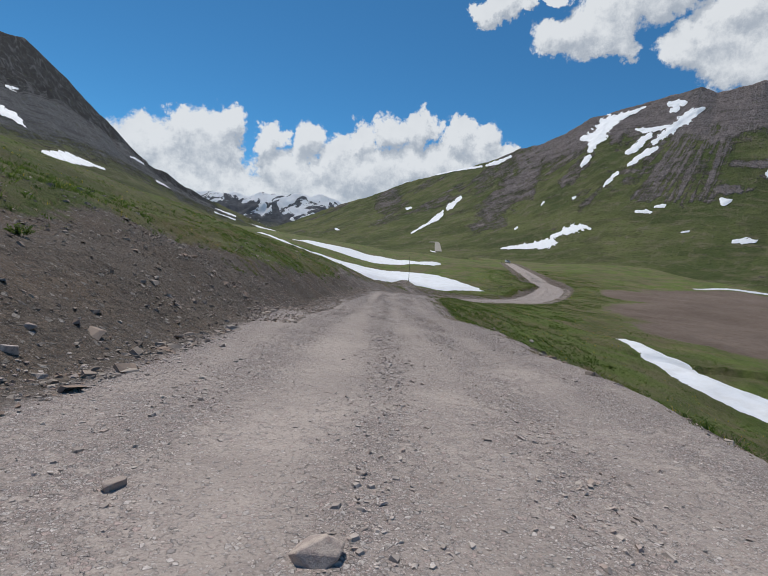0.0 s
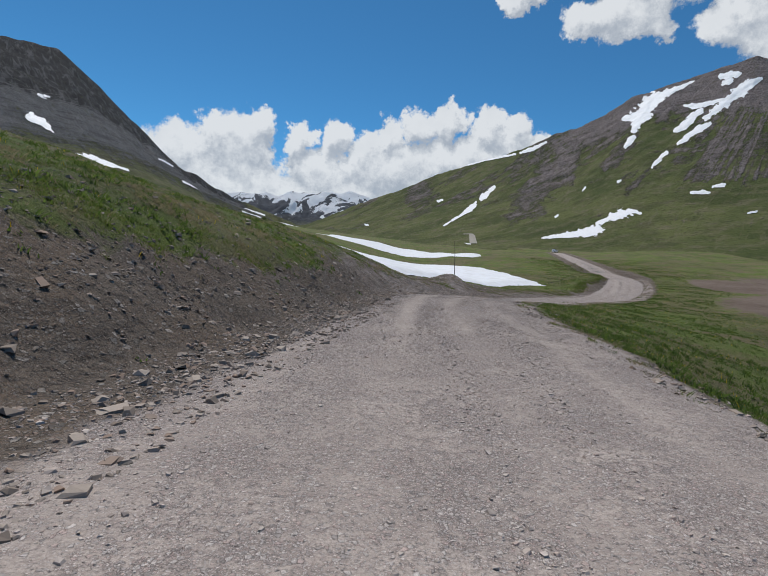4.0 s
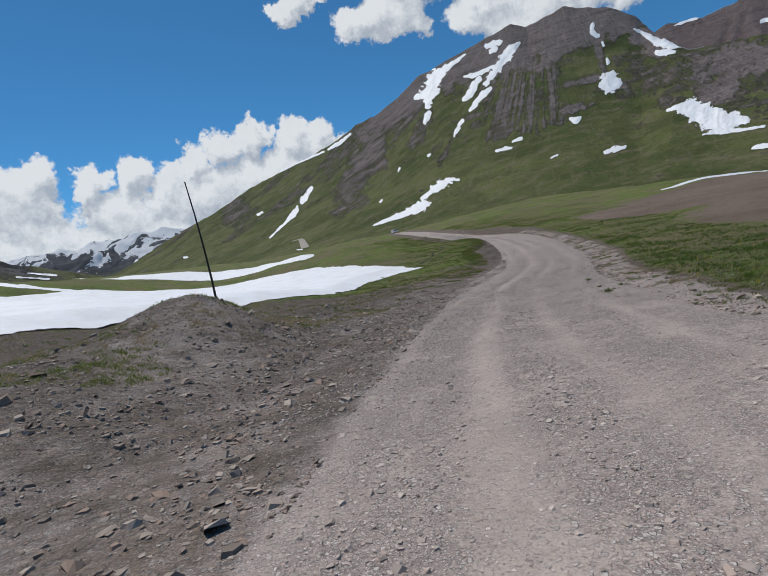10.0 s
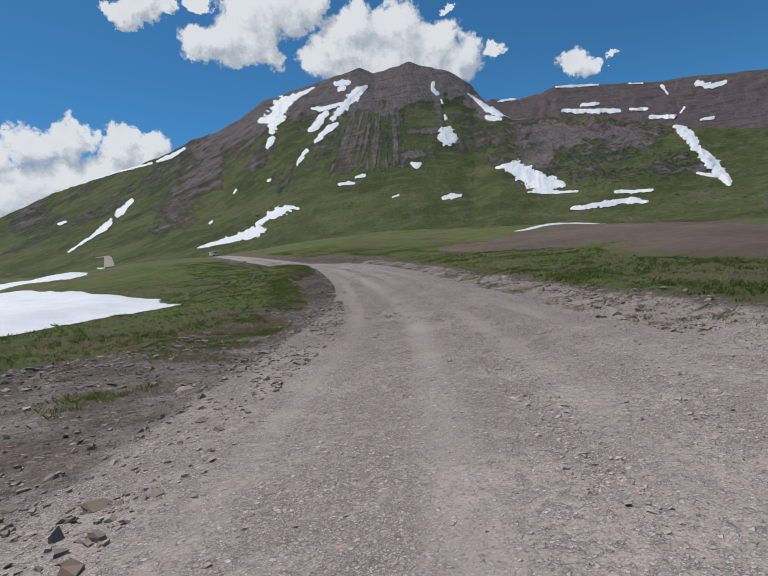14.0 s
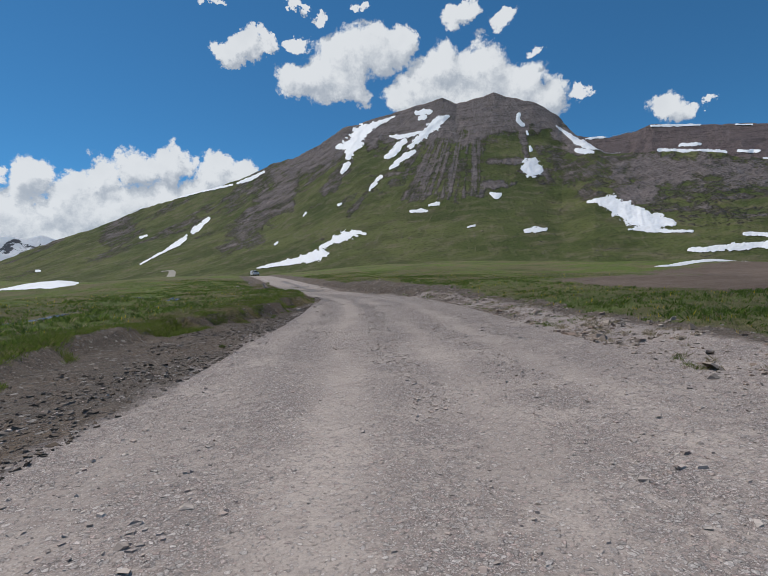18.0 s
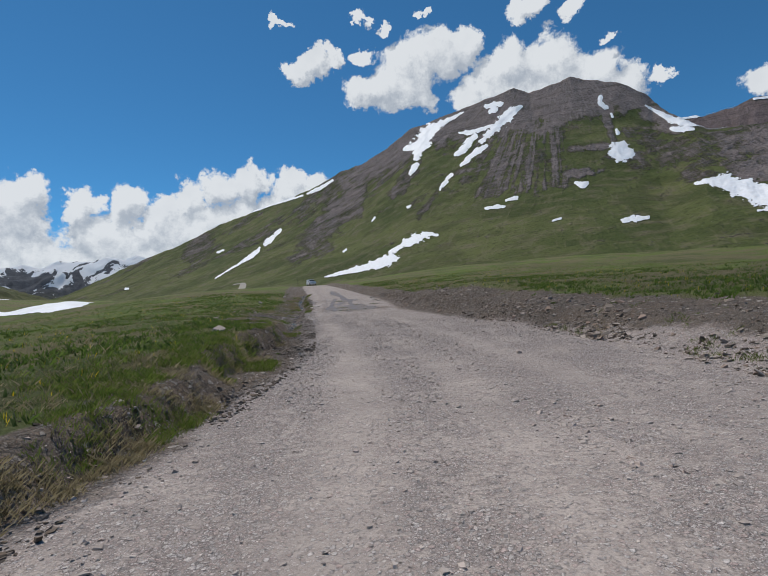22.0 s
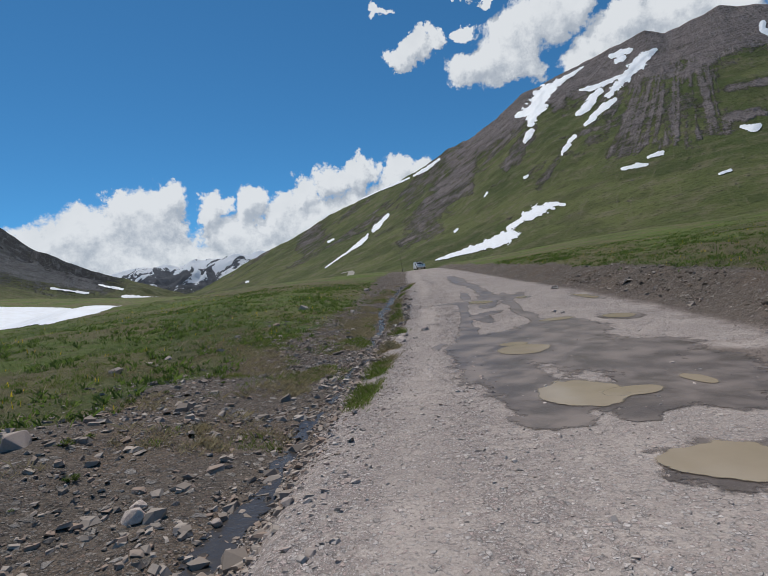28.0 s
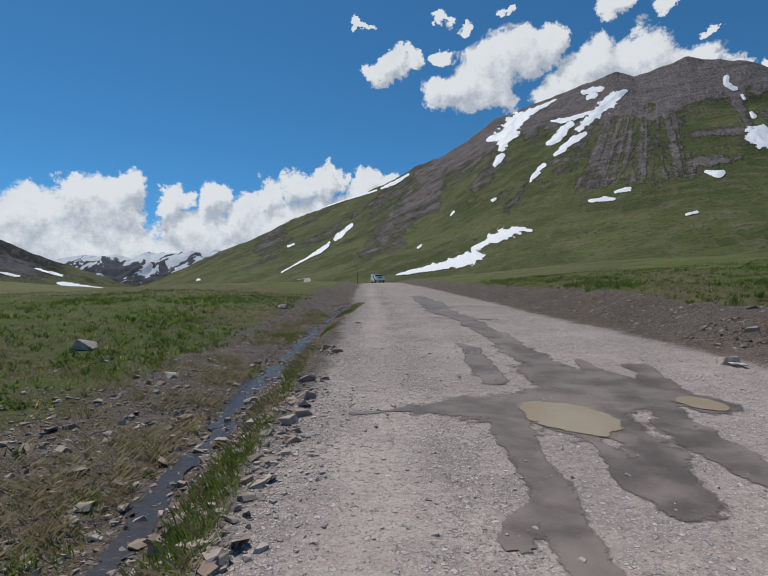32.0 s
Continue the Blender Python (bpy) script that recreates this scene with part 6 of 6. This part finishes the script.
# ---- pickup ----
MAT_WHITE = plain("white_car_paint", (0.86, 0.86, 0.86), 0.25, 0.0, 0.02, 3.0)
MAT_BLACK = plain("black_plastic", (0.02, 0.02, 0.021), 0.5)
MAT_TYRE = plain("tyre_rubber", (0.025, 0.024, 0.023), 0.85)
MAT_RIM = plain("steel_rim", (0.4, 0.4, 0.41), 0.35, 0.9)
MAT_CHROME = plain("chrome", (0.6, 0.6, 0.61), 0.15, 1.0, 0.03)


def glass_material():
    m, n, shade = material("tinted_window")
    n.put(shade, "Base_Color", (0.02, 0.025, 0.03, 1))
    n.put(shade, "Roughness", 0.05)
    return m


def lamp_material():
    m, n, shade = material("headlight_glass")
    n.put(shade, "Base_Color", (0.75, 0.77, 0.8, 1))
    n.put(shade, "Roughness", 0.1)
    return m


def cab_mesh():
    """Cab with sloping screen and tapering roof."""
    bm = bmesh.new()
    low = [(-0.92, -0.95, 1.05), (0.92, -0.95, 1.05), (0.92, 1.15, 1.05), (-0.92, 1.15, 1.05)]
    top = [(-0.72, -0.25, 1.78), (0.72, -0.25, 1.78), (0.74, 1.0, 1.78), (-0.74, 1.0, 1.78)]
    a, b = [bm.verts.new(p) for p in low], [bm.verts.new(p) for p in top]
    bm.faces.new(b)
    bm.faces.new(a[::-1])
    for k in range(4):
        bm.faces.new((a[k], a[(k + 1) % 4], b[(k + 1) % 4], b[k]))
    bmesh.ops.bevel(bm, geom=bm.edges[:], offset=0.06, segments=3, affect="EDGES")
    return bm


def slab(points, push):
    """A thin plate through four points, thickened along push."""
    bm = bmesh.new()
    a = [bm.verts.new(p) for p in points]
    b = [bm.verts.new(Vector(p) + Vector(push)) for p in points]
    bm.faces.new(a[::-1])
    bm.faces.new(b)
    for k in range(4):
        bm.faces.new((a[k], a[(k + 1) % 4], b[(k + 1) % 4], b[k]))
    bmesh.ops.recalc_face_normals(bm, faces=bm.faces[:])
    return bm


def pickup(x, y, turn):
    root = new("pickup_truck")
    glass, lamp = glass_material(), lamp_material()
    body = part("body", box(1.9, 5.3, 0.62, (0, 0.45, 0.8), 0.09, 3), MAT_WHITE, root, "white painted lower body")
    part("hood", box(1.78, 1.25, 0.22, (0, -1.55, 1.1), 0.09, 3), MAT_WHITE, root)
    cab = part("cab", cab_mesh(), MAT_WHITE, root, "white cab with sloping windscreen")
    part("windscreen", slab([(-0.8, -0.91, 1.14), (0.8, -0.91, 1.14), (0.67, -0.36, 1.7), (-0.67, -0.36, 1.7)], (0, -0.045, 0.03)), glass, cab, "dark tinted windscreen")
    for s in (-1, 1):
        part("side_window", slab([(s * 0.915, -0.7, 1.15), (s * 0.915, 0.95, 1.15), (s * 0.765, 0.85, 1.66), (s * 0.765, -0.2, 1.66)], (s * 0.02, 0, 0.0)), glass, cab, "dark side window")
        mirror = part("wing_mirror", box(0.2, 0.12, 0.22, (s * 1.06, -0.72, 1.2), 0.03), MAT_BLACK, root, "black wing mirror")
        part("headlight", box(0.34, 0.1, 0.2, (s * 0.72, -2.2, 0.98), 0.04), lamp, root, "clear headlight")
        part("fog_light", tube(0.07, 0.07, 0.06, (s * 0.68, -2.3, 0.58), "Y"), lamp, root)
        part("fender_flare", tube(0.5, 0.5, 0.14, (s * 0.9, -1.4, 0.48), "X", 24), MAT_BLACK, root)
        part("bed_side", box(0.1, 1.85, 0.3, (s * 0.9, 2.15, 1.22), 0.03), MAT_WHITE, root)
        for wy in (-1.4, 2.0):
            tyre = part("tyre", tube(0.4, 0.4, 0.27, (s * 0.83, wy, 0.4), "X", 28), MAT_TYRE, root, "black off-road tyre")
            part("rim", tube(0.23, 0.21, 0.04, (s * 0.975, wy, 0.4), "X", 20), MAT_RIM, tyre, "steel rim")
    part("grille", box(0.9, 0.08, 0.16, (0, -2.2, 0.98), 0.03), MAT_BLACK, root, "black front grille")
    part("bumper", box(1.86, 0.24, 0.26, (0, -2.26, 0.66), 0.05), MAT_WHITE, root, "white front bumper")
    part("number_plate", box(0.34, 0.02, 0.16, (0, -2.39, 0.66), 0.004), MAT_WHITE, root, "plain plate")
    part("tailgate", box(1.7, 0.08, 0.32, (0, 3.05, 1.22), 0.03), MAT_WHITE, root)
    part("roof_rack", box(1.3, 1.1, 0.06, (0, 0.4, 1.84), 0.02), MAT_BLACK, root)
    part("camper_top", box(1.76, 1.95, 0.78, (0, 2.1, 1.62), 0.1, 3), MAT_WHITE, root, "white camper shell over the bed")
    root.matrix_world = pose(x, y, float(on_ground(x, y)) + 0.01, 0, 0, turn)
    tagged(root, "white pickup truck with camper shell stopped on the gravel road", "pickup truck")


# ---- scraps of wood ----
def driftwood(x, y, turn):
    """A bleached crooked stick with a snapped side twig."""
    root = new("driftwood")
    bm = bmesh.new()
    line = [Vector((-0.26, 0.0, 0.0)), Vector((-0.1, 0.02, 0.035)), Vector((0.08, -0.015, 0.05)), Vector((0.28, 0.025, 0.03))]
    rings = [[bm.verts.new(p + Vector((0, r * math.cos(a), r * math.sin(a)))) for a in np.arange(7) * 0.8976] for p, r in zip(line, (0.02, 0.027, 0.024, 0.012))]
    for lo, hi in zip(rings, rings[1:]):
        for k in range(7):
            bm.faces.new((lo[k], lo[(k + 1) % 7], hi[(k + 1) % 7], hi[k]))
    bm.faces.new(rings[0][::-1])
    bm.faces.new(rings[-1])
    part("stem", bm, MAT_WOOD, root)
    part("twig", tube(0.011, 0.006, 0.14, (0.1, 0.05, 0.07), "Y", 7), MAT_WOOD, root)
    root.matrix_world = pose(x, y, float(on_ground(x, y)) + 0.03, 0, 0, turn)
    tagged(root, "bleached crooked driftwood stick beside the ditch stream", "stick")


def broken_board(x, y, turn):
    root = new("broken_board")
    for off, long in ((-0.055, 0.82), (0.06, 0.7)):
        part("slat", box(long, 0.085, 0.022, (0.03 * off, off, 0.02), 0.004, 1), MAT_WOOD, root)
    root.matrix_world = pose(x, y, float(on_ground(x, y)) + 0.02, 4, -3, turn)
    tagged(root, "weathered pale broken board lying at the bank's foot", "board")


MAT_WOOD = plain("bleached_wood", (0.6, 0.55, 0.48), 0.85, 0.0, 0.25, 14.0)
driftwood(59.15, 206.35, 80)
broken_board(67.5, 212.8, 70)
build_stones()
build_shrubs()
build_water()
marker_pole(4.6, 92.6, 5.3, 0.05, -0.05, 0.02)
marker_pole(70.3, 303.0, 3.4, 0.05, -0.06, 0.0)
pickup(74.6, 305.0, 3.0)
scatter_gravel()
scatter_grass()
scatter_tufts()
